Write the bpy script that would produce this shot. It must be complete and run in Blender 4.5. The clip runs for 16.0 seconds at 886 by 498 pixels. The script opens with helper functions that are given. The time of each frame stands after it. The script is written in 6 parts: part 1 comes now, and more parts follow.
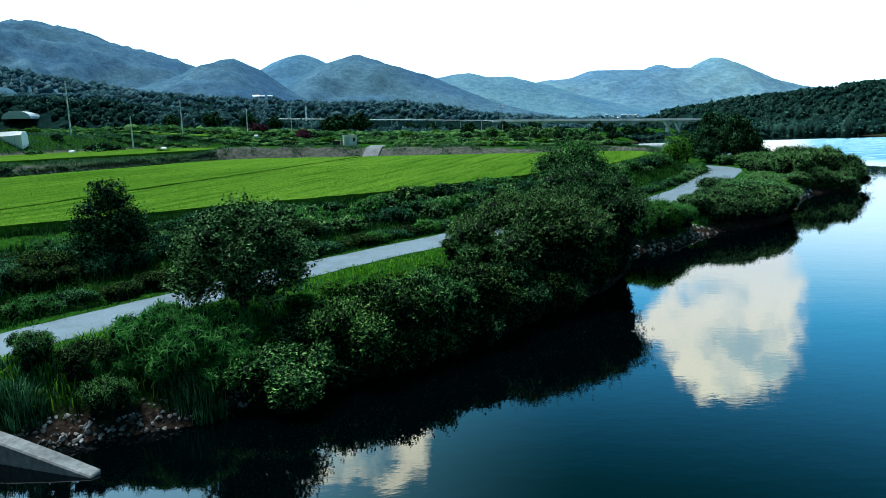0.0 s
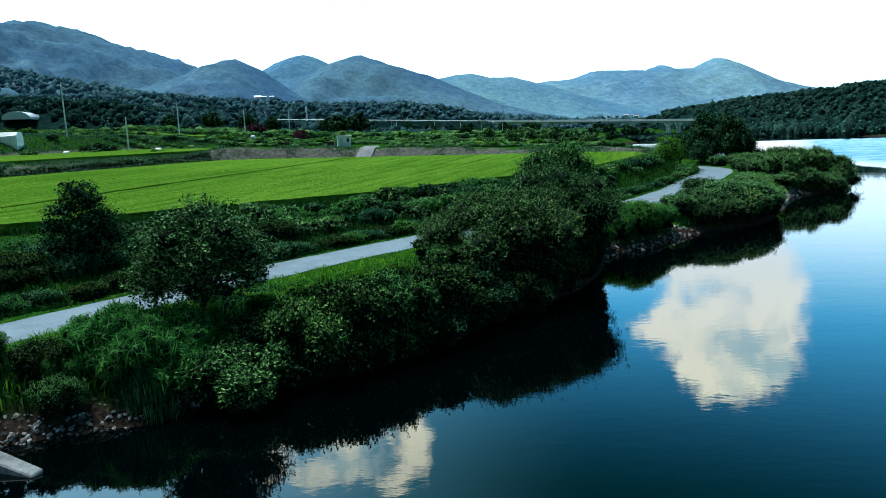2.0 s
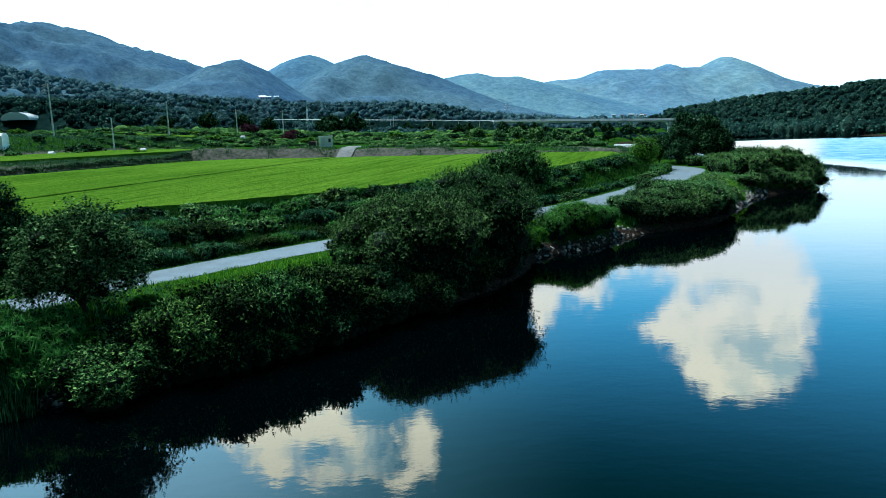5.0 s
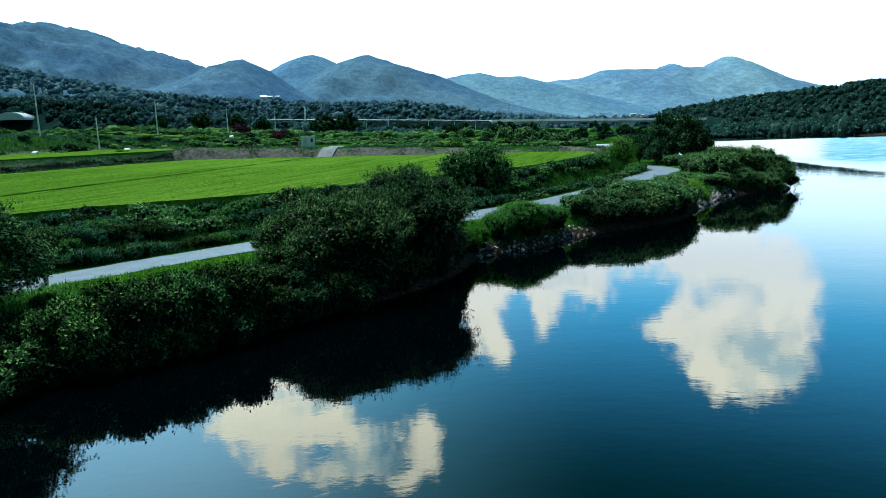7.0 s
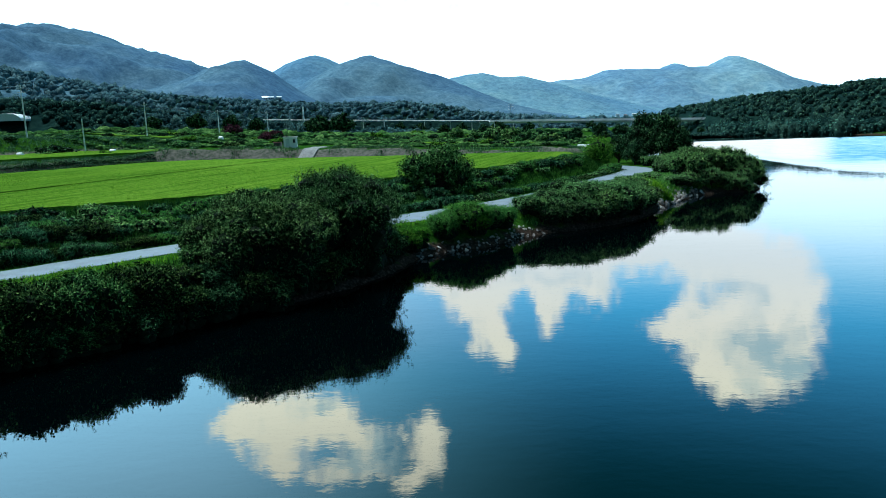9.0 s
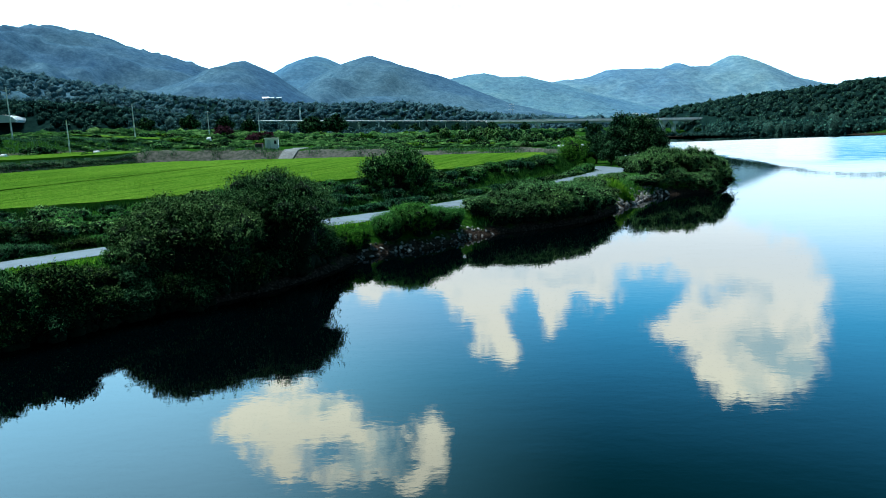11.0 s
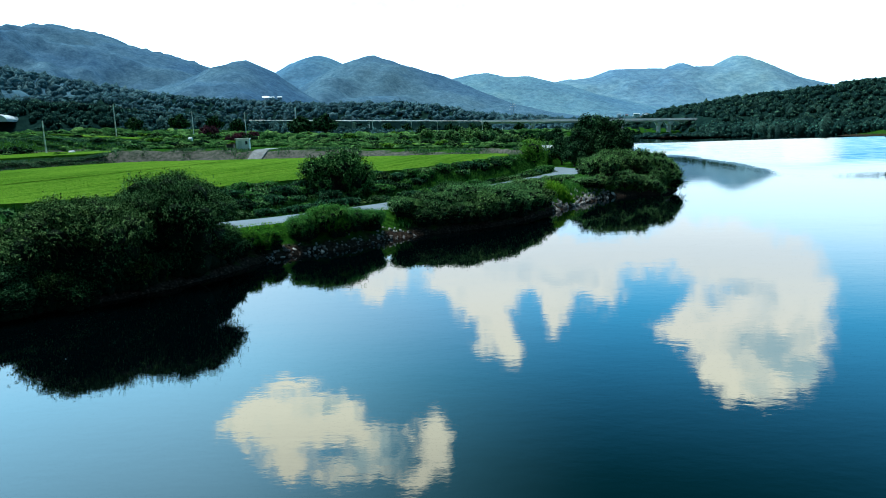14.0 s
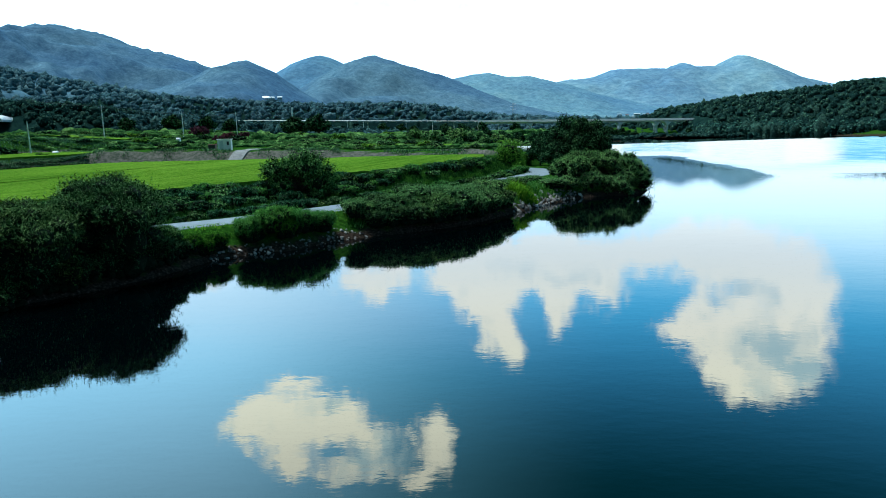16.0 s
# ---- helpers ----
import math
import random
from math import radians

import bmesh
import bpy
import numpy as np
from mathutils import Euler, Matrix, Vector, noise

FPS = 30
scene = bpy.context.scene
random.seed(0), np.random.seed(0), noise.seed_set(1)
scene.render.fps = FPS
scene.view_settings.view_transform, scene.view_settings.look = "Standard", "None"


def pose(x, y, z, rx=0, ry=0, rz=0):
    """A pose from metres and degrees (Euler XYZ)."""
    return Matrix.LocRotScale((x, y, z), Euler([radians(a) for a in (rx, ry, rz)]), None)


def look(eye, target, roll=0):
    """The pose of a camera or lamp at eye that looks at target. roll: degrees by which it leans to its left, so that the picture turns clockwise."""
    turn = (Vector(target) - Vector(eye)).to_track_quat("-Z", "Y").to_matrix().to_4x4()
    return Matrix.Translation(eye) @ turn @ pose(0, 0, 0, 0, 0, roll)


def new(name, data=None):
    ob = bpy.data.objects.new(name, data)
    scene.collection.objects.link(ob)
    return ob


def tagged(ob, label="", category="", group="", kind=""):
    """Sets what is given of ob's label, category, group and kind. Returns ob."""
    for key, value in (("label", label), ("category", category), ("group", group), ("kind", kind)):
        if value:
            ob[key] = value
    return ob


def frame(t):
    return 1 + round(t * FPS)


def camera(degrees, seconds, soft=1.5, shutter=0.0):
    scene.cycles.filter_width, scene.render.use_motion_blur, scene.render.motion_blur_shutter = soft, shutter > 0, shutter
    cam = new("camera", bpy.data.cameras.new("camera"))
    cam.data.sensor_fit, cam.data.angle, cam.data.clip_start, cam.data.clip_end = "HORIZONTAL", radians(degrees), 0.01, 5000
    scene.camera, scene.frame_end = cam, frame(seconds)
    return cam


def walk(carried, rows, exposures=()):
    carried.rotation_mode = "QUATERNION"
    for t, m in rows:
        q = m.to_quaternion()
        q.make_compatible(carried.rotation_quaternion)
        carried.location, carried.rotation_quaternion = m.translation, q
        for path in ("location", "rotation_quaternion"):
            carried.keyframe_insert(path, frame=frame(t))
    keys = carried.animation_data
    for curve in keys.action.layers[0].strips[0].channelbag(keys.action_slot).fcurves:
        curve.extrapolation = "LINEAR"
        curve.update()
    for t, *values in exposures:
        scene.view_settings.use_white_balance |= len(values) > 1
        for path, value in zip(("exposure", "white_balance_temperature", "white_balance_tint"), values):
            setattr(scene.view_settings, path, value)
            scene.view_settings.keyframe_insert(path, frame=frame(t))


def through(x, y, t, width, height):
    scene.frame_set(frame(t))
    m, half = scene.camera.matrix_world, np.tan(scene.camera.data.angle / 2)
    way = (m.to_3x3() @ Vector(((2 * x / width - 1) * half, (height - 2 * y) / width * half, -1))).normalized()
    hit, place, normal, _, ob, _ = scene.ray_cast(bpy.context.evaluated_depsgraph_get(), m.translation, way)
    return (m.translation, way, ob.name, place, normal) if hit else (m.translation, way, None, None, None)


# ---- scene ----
cam = camera(66.0, 16.0, soft=0.9)
PATH = [
    (0, (-0.471, 0.299, 9.9), (-0.494, 2.27, 9.559), -1.7),
    (0.5, (-0.116, 0.266, 9.88), (-0.139, 2.237, 9.54), -1.7),
    (1, (0.342, 0.241, 9.884), (0.317, 2.212, 9.544), -1.7),
    (1.5, (0.874, 0.221, 9.883), (0.846, 2.192, 9.543), -1.7),
    (2, (1.407, 0.257, 9.862), (1.377, 2.227, 9.523), -1.7),
    (2.5, (2.074, 0.197, 9.86), (2.041, 2.168, 9.521), -1.8),
    (3, (2.837, 0.13, 9.868), (2.801, 2.101, 9.53), -1.8),
    (3.5, (3.727, 0.089, 9.869), (3.688, 2.06, 9.531), -1.8),
    (4, (4.783, -0.007, 9.884), (4.74, 1.963, 9.545), -1.8),
    (6.5, (10.682, 0.006, 9.707), (10.623, 1.976, 9.367), -1.8),
    (7, (11.846, -0.075, 9.69), (11.785, 1.895, 9.35), -1.8),
    (7.5, (13.113, -0.167, 9.664), (13.048, 1.803, 9.324), -1.8),
    (8, (14.339, -0.276, 9.642), (14.272, 1.694, 9.303), -1.9),
    (8.5, (15.536, -0.289, 9.597), (15.466, 1.681, 9.258), -1.9),
    (9, (16.758, -0.349, 9.618), (16.685, 1.62, 9.279), -1.9),
    (11.5, (23.0, -0.933, 9.587), (22.917, 1.036, 9.249), -2.0),
    (12, (24.299, -1.04, 9.599), (24.213, 0.929, 9.26), -1.9),
    (12.5, (25.547, -1.198, 9.616), (25.461, 0.771, 9.277), -1.9),
    (13, (26.84, -1.287, 9.626), (26.751, 0.682, 9.287), -1.9),
    (13.5, (28.098, -1.369, 9.619), (28.008, 0.6, 9.28), -1.9),
    (14, (29.386, -1.433, 9.631), (29.294, 0.536, 9.292), -1.9),
    (14.5, (30.576, -1.552, 9.628), (30.484, 0.417, 9.288), -1.9),
    (15, (31.842, -1.535, 9.655), (31.747, 0.434, 9.316), -1.9),
    (15.5, (33.049, -1.547, 9.666), (32.953, 0.422, 9.326), -1.9),
    (16, (34.227, -1.533, 9.644), (34.128, 0.435, 9.305), -1.9),
]
walk(cam, [(t, look(eye, target, roll)) for t, eye, target, roll in PATH],
     [(0, 0.0, 5600, 2), (16, 0.0, 5600, 2)])

# ---- world, sun ----
SUN_AZ, SUN_EL = -52.0, 66.0          # degrees: right of straight ahead, above the horizon
world = bpy.data.worlds.new("sky_world")
scene.world = world
world.use_nodes = True
wt = world.node_tree
wt.nodes.clear()


def wn(kind, **inputs):
    n = wt.nodes.new(kind)
    for k, v in inputs.items():
        n.inputs[int(k[1:])].default_value = v
    return n


def wmath(op, a, b=None, clamp=False):
    n = wt.nodes.new("ShaderNodeMath")
    n.operation, n.use_clamp = op, clamp
    for i, v in enumerate((a, b)):
        if v is None:
            continue
        if isinstance(v, (int, float)):
            n.inputs[i].default_value = v
        else:
            wt.links.new(v, n.inputs[i])
    return n.outputs[0]


def wsmooth(x, lo, hi):
    n = wt.nodes.new("ShaderNodeMapRange")
    n.interpolation_type = "SMOOTHSTEP"
    wt.links.new(x, n.inputs[0])
    n.inputs[1].default_value, n.inputs[2].default_value = lo, hi
    return n.outputs[0]


def wmix(fac, a, b):
    n = wt.nodes.new("ShaderNodeMix")
    n.data_type = "RGBA"
    for i, v in ((0, fac), (6, a), (7, b)):
        if isinstance(v, tuple):
            n.inputs[i].default_value = (*v, 1)
        elif isinstance(v, (int, float)):
            n.inputs[i].default_value = v
        else:
            wt.links.new(v, n.inputs[i])
    return n.outputs[2]


coord = wt.nodes.new("ShaderNodeTexCoord").outputs["Generated"]
split = wt.nodes.new("ShaderNodeSeparateXYZ")
wt.links.new(coord, split.inputs[0])
az = wmath("DEGREES", wmath("ARCTAN2", split.outputs[0], split.outputs[1]))
el = wmath("DEGREES", wmath("ARCSINE", split.outputs[2]))
plane = wt.nodes.new("ShaderNodeCombineXYZ")
wt.links.new(az, plane.inputs[0])
wt.links.new(el, plane.inputs[1])
billow = wn("ShaderNodeTexNoise")
billow.inputs["Scale"].default_value, billow.inputs["Detail"].default_value = 0.26, 7
billow.inputs["Roughness"].default_value = 0.62
wt.links.new(plane.outputs[0], billow.inputs["Vector"])
warp = wt.nodes.new("ShaderNodeVectorMath")
warp.operation = "MULTIPLY_ADD"
wt.links.new(billow.outputs["Color"], warp.inputs[0])
warp.inputs[1].default_value, warp.inputs[2].default_value = (5.0, 3.8, 0), (-2.5, -1.9, 0)
warped = wt.nodes.new("ShaderNodeVectorMath")
wt.links.new(plane.outputs[0], warped.inputs[0])
wt.links.new(warp.outputs[0], warped.inputs[1])


def puff(a, e, sa, se):
    """A soft body of cloud round the azimuth a and height e, in degrees."""
    s = wt.nodes.new("ShaderNodeVectorMath")
    s.operation = "SUBTRACT"
    wt.links.new(warped.outputs[0], s.inputs[0])
    s.inputs[1].default_value = (a, e, 0)
    m = wt.nodes.new("ShaderNodeVectorMath")
    m.operation = "MULTIPLY"
    wt.links.new(s.outputs[0], m.inputs[0])
    m.inputs[1].default_value = (1 / sa, 1 / se, 0)
    d = wt.nodes.new("ShaderNodeVectorMath")
    d.operation = "DOT_PRODUCT"
    wt.links.new(m.outputs[0], d.inputs[0])
    wt.links.new(m.outputs[0], d.inputs[1])
    return wmath("POWER", 2.718, wmath("MULTIPLY", d.outputs["Value"], -1.0))


PUFFS = [(21.5, 11.3, 4.6, 2.6), (25.6, 12.6, 2.0, 3.0), (18.5, 9.4, 4.0, 1.6), (19.0, 15.8, 3.0, 2.0), (22.0, 16.5, 3.6, 2.8), (25.2, 17.2, 2.6, 2.6),
         (22.3, 20.3, 1.6, 1.1), (20.2, 18.5, 2.0, 1.3), (24.6, 19.2, 1.8, 1.0), (16.8, 16.6, 1.5, 1.0), (5.0, 10.4, 9.0, 1.3), (-1.0, 12.6, 2.4, 1.3),
         (0.6, 14.2, 2.1, 2.1), (1.7, 16.7, 1.7, 1.7), (2.7, 18.5, 1.3, 1.1), (2.4, 12.6, 2.2, 1.3), (7.2, 12.8, 2.6, 1.3), (3.0, 11.3, 3.6, 1.5), (8.5, 11.0, 4.0, 1.8), (6.8, 15.2, 1.1, 1.8), (10.3, 13.7, 1.9, 1.7), (13.5, 9.8, 3.5, 1.3), (-2.5, 12.4, 1.5, 1.2),
         (-10.5, 11.8, 1.8, 1.4), (-7.0, 12.0, 1.8, 1.5), (-8.8, 13.3, 1.0, 0.8), (-22.0, 11.3, 1.2, 0.8),
         (-19.6, 22.0, 2.1, 1.1), (-16.0, 22.6, 3.0, 1.6), (-12.2, 22.9, 2.1, 1.4), (-15.8, 19.9, 2.4, 0.8), (-17.0, 25.0, 1.9, 1.5), (-17.0, 26.8, 1.1, 1.0),
         (-4.3, 24.6, 1.7, 1.6), (-3.6, 26.2, 1.5, 1.5), (-5.6, 28.2, 1.8, 1.2), (-11.0, 27.0, 4.2, 1.2), (-9.6, 24.9, 2.4, 1.2), (-16.6, 22.8, 4.6, 1.4)]
SHADES = [(23.6, 16.6, 3.2, 2.3), (26.2, 18.6, 2.6, 1.6), (21.0, 12.6, 2.2, 1.0), (-10.8, 26.6, 3.6, 1.5), (-7.6, 25.6, 1.8, 1.5), (-13.8, 22.0, 2.2, 0.7), (8.4, 12.6, 2.2, 1.0), (3.6, 11.8, 2.0, 0.8)]


def gather(puffs):
    total = None
    for p in puffs:
        g_ = puff(*p)
        total = g_ if total is None else wmath("ADD", total, g_)
    return total


body, shade = gather(PUFFS), gather(SHADES)
field_noise = wn("ShaderNodeTexNoise")
field_noise.inputs["Scale"].default_value, field_noise.inputs["Detail"].default_value = 2.6, 5
wt.links.new(coord, field_noise.inputs["Vector"])
elsewhere = wmath("MULTIPLY", wsmooth(field_noise.outputs["Fac"], 0.53, 0.72), wsmooth(wmath("ABSOLUTE", az), 36, 60))
curl = wn("ShaderNodeTexNoise")
curl.inputs["Scale"].default_value, curl.inputs["Detail"].default_value = 0.85, 6
wt.links.new(plane.outputs[0], curl.inputs["Vector"])
billows = wmath("ADD", wmath("MULTIPLY", wmath("SUBTRACT", billow.outputs["Fac"], 0.5), 1.5), wmath("MULTIPLY", wmath("SUBTRACT", curl.outputs["Fac"], 0.5), 1.4))
rough_body = wmath("ADD", wmath("MULTIPLY", body, 1.3), wmath("MULTIPLY", billows, wsmooth(body, 0.02, 0.4)))
cloud = wmath("MAXIMUM", wmath("MULTIPLY", wsmooth(rough_body, 0.25, 1.25), 0.94), elsewhere)

sky = wt.nodes.new("ShaderNodeTexSky")
sky.sky_type, sky.sun_disc = "NISHITA", False
sky.sun_elevation, sky.sun_rotation = radians(SUN_EL), radians(SUN_AZ)
sky.air_density, sky.dust_density, sky.ozone_density = 1.4, 0.6, 3.0
blue = wmix(1.0, sky.outputs[0], (0.11, 0.30, 0.35))
wt.nodes[-1].blend_type = "MULTIPLY"
deep = wmix(wsmooth(el, 13.0, 30.0), blue, (0.018, 0.185, 0.24))
# the haze glows towards the hidden low light ahead and is duller behind
ahead = wmath("MULTIPLY_ADD", wmath("COSINE", wmath("RADIANS", wmath("ADD", az, 12.0))), 0.5)
wt.nodes[-1].inputs[2].default_value = 0.5
glow = wmix(wsmooth(ahead, 0.15, 0.9), (0.30, 0.34, 0.38), (1.52, 1.90, 2.15))
pale = wmath("MULTIPLY", wsmooth(az, 13.0, -23.0), 0.9)
haze = wmath("MAXIMUM", wsmooth(el, 15.2, 6.4), wmath("MULTIPLY", pale, wsmooth(el, 54.0, 20.0)))
left_glow = wmix(wsmooth(az, 2.0, -28.0), wmix(wsmooth(el, 14.0, 21.0), glow, (0.75, 1.95, 2.5)), wmix(wsmooth(el, 11.0, 19.0), (1.9, 2.35, 2.6), (1.75, 3.1, 3.85)))
sky_col = wmix(haze, deep, wmix(wsmooth(ahead, 0.3, 0.6), glow, left_glow))
tone = wn("ShaderNodeTexNoise")
tone.inputs["Scale"].default_value, tone.inputs["Detail"].default_value = 0.5, 6
wt.links.new(warped.outputs[0], tone.inputs["Vector"])
cloud_col = wmix(wsmooth(wmath("ADD", shade, wmath("MULTIPLY", wmath("SUBTRACT", tone.outputs["Fac"], 0.5), 2.6)), 0.1, 1.3), wmix(wsmooth(el, 15.0, 23.0), (3.35, 3.0, 2.35), (5.0, 4.5, 3.2)), wmix(wsmooth(el, 15.0, 23.0), (1.45, 1.85, 1.85), (2.3, 2.9, 2.7)))
lit_cloud = wmix(wsmooth(el, 17.0, 9.0), cloud_col, (1.85, 1.83, 1.74))
dull = wmix(wsmooth(ahead, 0.2, 0.85), (0.22, 0.24, 0.26), lit_cloud)
open_sky = wmix(cloud, sky_col, dull)
fade = wmath("MULTIPLY_ADD", wsmooth(wmath("MULTIPLY", split.outputs[1], 1.0), -0.4, 0.75), 0.60)
wt.nodes[-1].inputs[2].default_value = 0.40
fade_col = wt.nodes.new("ShaderNodeCombineXYZ")
for k in range(3):
    wt.links.new(fade, fade_col.inputs[k])
full = wmix(1.0, open_sky, fade_col.outputs[0])
wt.nodes[-1].blend_type = "MULTIPLY"
back = wt.nodes.new("ShaderNodeBackground")
wt.links.new(full, back.inputs[0])
back.inputs[1].default_value = 1.0
wout = wt.nodes.new("ShaderNodeOutputWorld")
wt.links.new(back.outputs[0], wout.inputs[0])

sun = new("sun", bpy.data.lights.new("sun", "SUN"))
sun.data.energy, sun.data.angle, sun.data.color = 4.8, radians(24), (1.0, 0.98, 0.92)
a, e = radians(SUN_AZ), radians(SUN_EL)
sun.matrix_world = look((0, 0, 0), (-math.sin(a) * math.cos(e), -math.cos(a) * math.cos(e), -math.sin(e)))


# ---- materials ----
def material(name):
    m = bpy.data.materials.new(name)
    m.use_nodes = True
    t = m.node_tree
    return m, t, t.nodes["Principled BSDF"]


def ramp(t, fac, stops):
    r = t.nodes.new("ShaderNodeValToRGB")
    while len(r.color_ramp.elements) < len(stops):
        r.color_ramp.elements.new(0.5)
    for el_, (p, c) in zip(r.color_ramp.elements, stops):
        el_.position, el_.color = p, (*c, 1)
    t.links.new(fac, r.inputs[0])
    return r.outputs[0]


def noise_fac(t, scale, detail=4, vec=None, stretch=None, rough=0.55):
    n = t.nodes.new("ShaderNodeTexNoise")
    n.inputs["Scale"].default_value, n.inputs["Detail"].default_value, n.inputs["Roughness"].default_value = scale, detail, rough
    if vec is None:
        vec = t.nodes.new("ShaderNodeNewGeometry").outputs["Position"]
    if stretch:
        mp = t.nodes.new("ShaderNodeMapping")
        if len(stretch) > 3:
            mp.vector_type = "TEXTURE"
            mp.inputs["Rotation"].default_value = (0, 0, radians(stretch[3]))
        mp.inputs["Scale"].default_value = stretch[:3]
        t.links.new(vec, mp.inputs[0])
        vec = mp.outputs[0]
    t.links.new(vec, n.inputs["Vector"])
    return n.outputs["Fac"]


def mixcol(t, fac, a, b, mode="MIX"):
    n = t.nodes.new("ShaderNodeMix")
    n.data_type, n.blend_type = "RGBA", mode
    for i, v in ((0, fac), (6, a), (7, b)):
        if isinstance(v, tuple):
            n.inputs[i].default_value = (*v, 1)
        elif isinstance(v, (int, float)):
            n.inputs[i].default_value = v
        else:
            t.links.new(v, n.inputs[i])
    return n.outputs[2]


def bump(t, bsdf, fac, strength, distance):
    b = t.nodes.new("ShaderNodeBump")
    b.inputs["Strength"].default_value, b.inputs["Distance"].default_value = strength, distance
    t.links.new(fac, b.inputs["Height"])
    t.links.new(b.outputs[0], bsdf.inputs["Normal"])
    return b


def surface(name, dark, light, scale, rough=0.9, bump_strength=0.4, bump_dist=0.05, big=0.15, stretch=None):
    """A matt surface: fine grain between two colours, broken by larger, softer patches."""
    m, t, b = material(name)
    f = noise_fac(t, scale, 6, stretch=stretch)
    g = noise_fac(t, scale * big, 3)
    c = ramp(t, f, [(0.3, dark), (0.7, light)])
    c = mixcol(t, 0.5, c, ramp(t, g, [(0.35, (0.55, 0.55, 0.55)), (0.65, (1.25, 1.25, 1.25))]), "MULTIPLY")
    t.links.new(c, b.inputs["Base Color"])
    b.inputs["Roughness"].default_value = rough
    b.inputs["Specular IOR Level"].default_value = 0.2
    bump(t, b, f, bump_strength, bump_dist)
    return m


def leafy(name, dark, mid, light, through=0.32, shady=0.18):
    """Leaves: each island its own green, some light passing through. shady: share of leaves coloured dark, shade put
    into their tone.
    """
    m, t, b = material(name)
    isl = t.nodes.new("ShaderNodeNewGeometry").outputs["Random Per Island"]
    obj = t.nodes.new("ShaderNodeObjectInfo").outputs["Random"]
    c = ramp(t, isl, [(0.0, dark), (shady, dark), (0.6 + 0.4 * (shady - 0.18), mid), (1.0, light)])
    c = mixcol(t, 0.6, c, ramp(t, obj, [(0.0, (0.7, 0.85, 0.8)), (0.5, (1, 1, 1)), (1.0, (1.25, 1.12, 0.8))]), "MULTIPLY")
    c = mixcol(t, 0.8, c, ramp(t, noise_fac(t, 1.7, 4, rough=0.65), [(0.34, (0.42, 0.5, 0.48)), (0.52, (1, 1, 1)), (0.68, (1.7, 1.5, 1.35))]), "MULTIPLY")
    t.links.new(c, b.inputs["Base Color"])
    b.inputs["Roughness"].default_value = 0.65
    b.inputs["Specular IOR Level"].default_value = 0.0
    tr = t.nodes.new("ShaderNodeBsdfTranslucent")
    t.links.new(c, tr.inputs[0])
    mx = t.nodes.new("ShaderNodeMixShader")
    mx.inputs[0].default_value = through
    t.links.new(b.outputs[0], mx.inputs[1])
    t.links.new(tr.outputs[0], mx.inputs[2])
    t.links.new(mx.outputs[0], t.nodes["Material Output"].inputs[0])
    return m


def paint(name, colour, rough=0.6, metal=0.0, grain=8.0, spread=0.25):
    m, t, b = material(name)
    f = noise_fac(t, grain, 5)
    lo = tuple(c * (1 - spread) for c in colour)
    hi = tuple(min(1, c * (1 + spread * 0.4)) for c in colour)
    t.links.new(ramp(t, f, [(0.3, lo), (0.7, hi)]), b.inputs["Base Color"])
    b.inputs["Roughness"].default_value, b.inputs["Metallic"].default_value = rough, metal
    bump(t, b, f, 0.15, 0.01)
    return m


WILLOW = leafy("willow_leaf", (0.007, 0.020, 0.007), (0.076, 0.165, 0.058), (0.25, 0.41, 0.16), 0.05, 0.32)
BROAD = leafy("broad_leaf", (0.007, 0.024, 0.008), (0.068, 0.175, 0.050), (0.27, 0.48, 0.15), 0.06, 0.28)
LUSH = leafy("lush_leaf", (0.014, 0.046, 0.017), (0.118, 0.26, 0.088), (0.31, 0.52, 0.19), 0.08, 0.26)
# near-black greens: shade on the bank and strip put into the leaf colour
SHADELEAF = leafy("shade_toned_leaf", (0.003, 0.008, 0.003), (0.026, 0.064, 0.018), (0.15, 0.25, 0.08), 0.05, 0.36)
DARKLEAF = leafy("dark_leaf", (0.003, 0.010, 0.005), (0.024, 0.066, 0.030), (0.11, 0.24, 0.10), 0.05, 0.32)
LIGHTLEAF = leafy("light_leaf", (0.035, 0.10, 0.010), (0.09, 0.23, 0.025), (0.19, 0.38, 0.05), 0.25)
PURPLE = leafy("purple_leaf", (0.03, 0.012, 0.02), (0.07, 0.025, 0.04), (0.12, 0.05, 0.07), 0.2)
GRASS = leafy("grass_blade", (0.045, 0.13, 0.008), (0.13, 0.32, 0.018), (0.24, 0.44, 0.04), 0.42)
REED = leafy("reed_blade", (0.008, 0.032, 0.016), (0.048, 0.145, 0.068), (0.18, 0.40, 0.19), 0.12, 0.25)
MOUND = leafy("feather_grass", (0.026, 0.10, 0.022), (0.085, 0.25, 0.05), (0.19, 0.40, 0.11), 0.34)
# dark blades; shade of the strip and lower bank is in this colour
EDGE = leafy("shade_dark_weed", (0.010, 0.034, 0.008), (0.022, 0.07, 0.015), (0.06, 0.15, 0.03), 0.2)
RICE = leafy("rice_blade", (0.068, 0.17, 0.011), (0.092, 0.22, 0.014), (0.13, 0.28, 0.02), 0.35)
WEED = leafy("weed_leaf", (0.020, 0.075, 0.008), (0.065, 0.19, 0.018), (0.20, 0.42, 0.05), 0.25)
SILVER = leafy("grey_weed", (0.030, 0.075, 0.040), (0.075, 0.16, 0.080), (0.20, 0.33, 0.18), 0.25)
# near-black filler for crowns: the shade between leaves is its colour
CORE = surface("painted_shade_core", (0.002, 0.006, 0.002), (0.006, 0.018, 0.006), 6, 1.0, 0.5, 0.1)
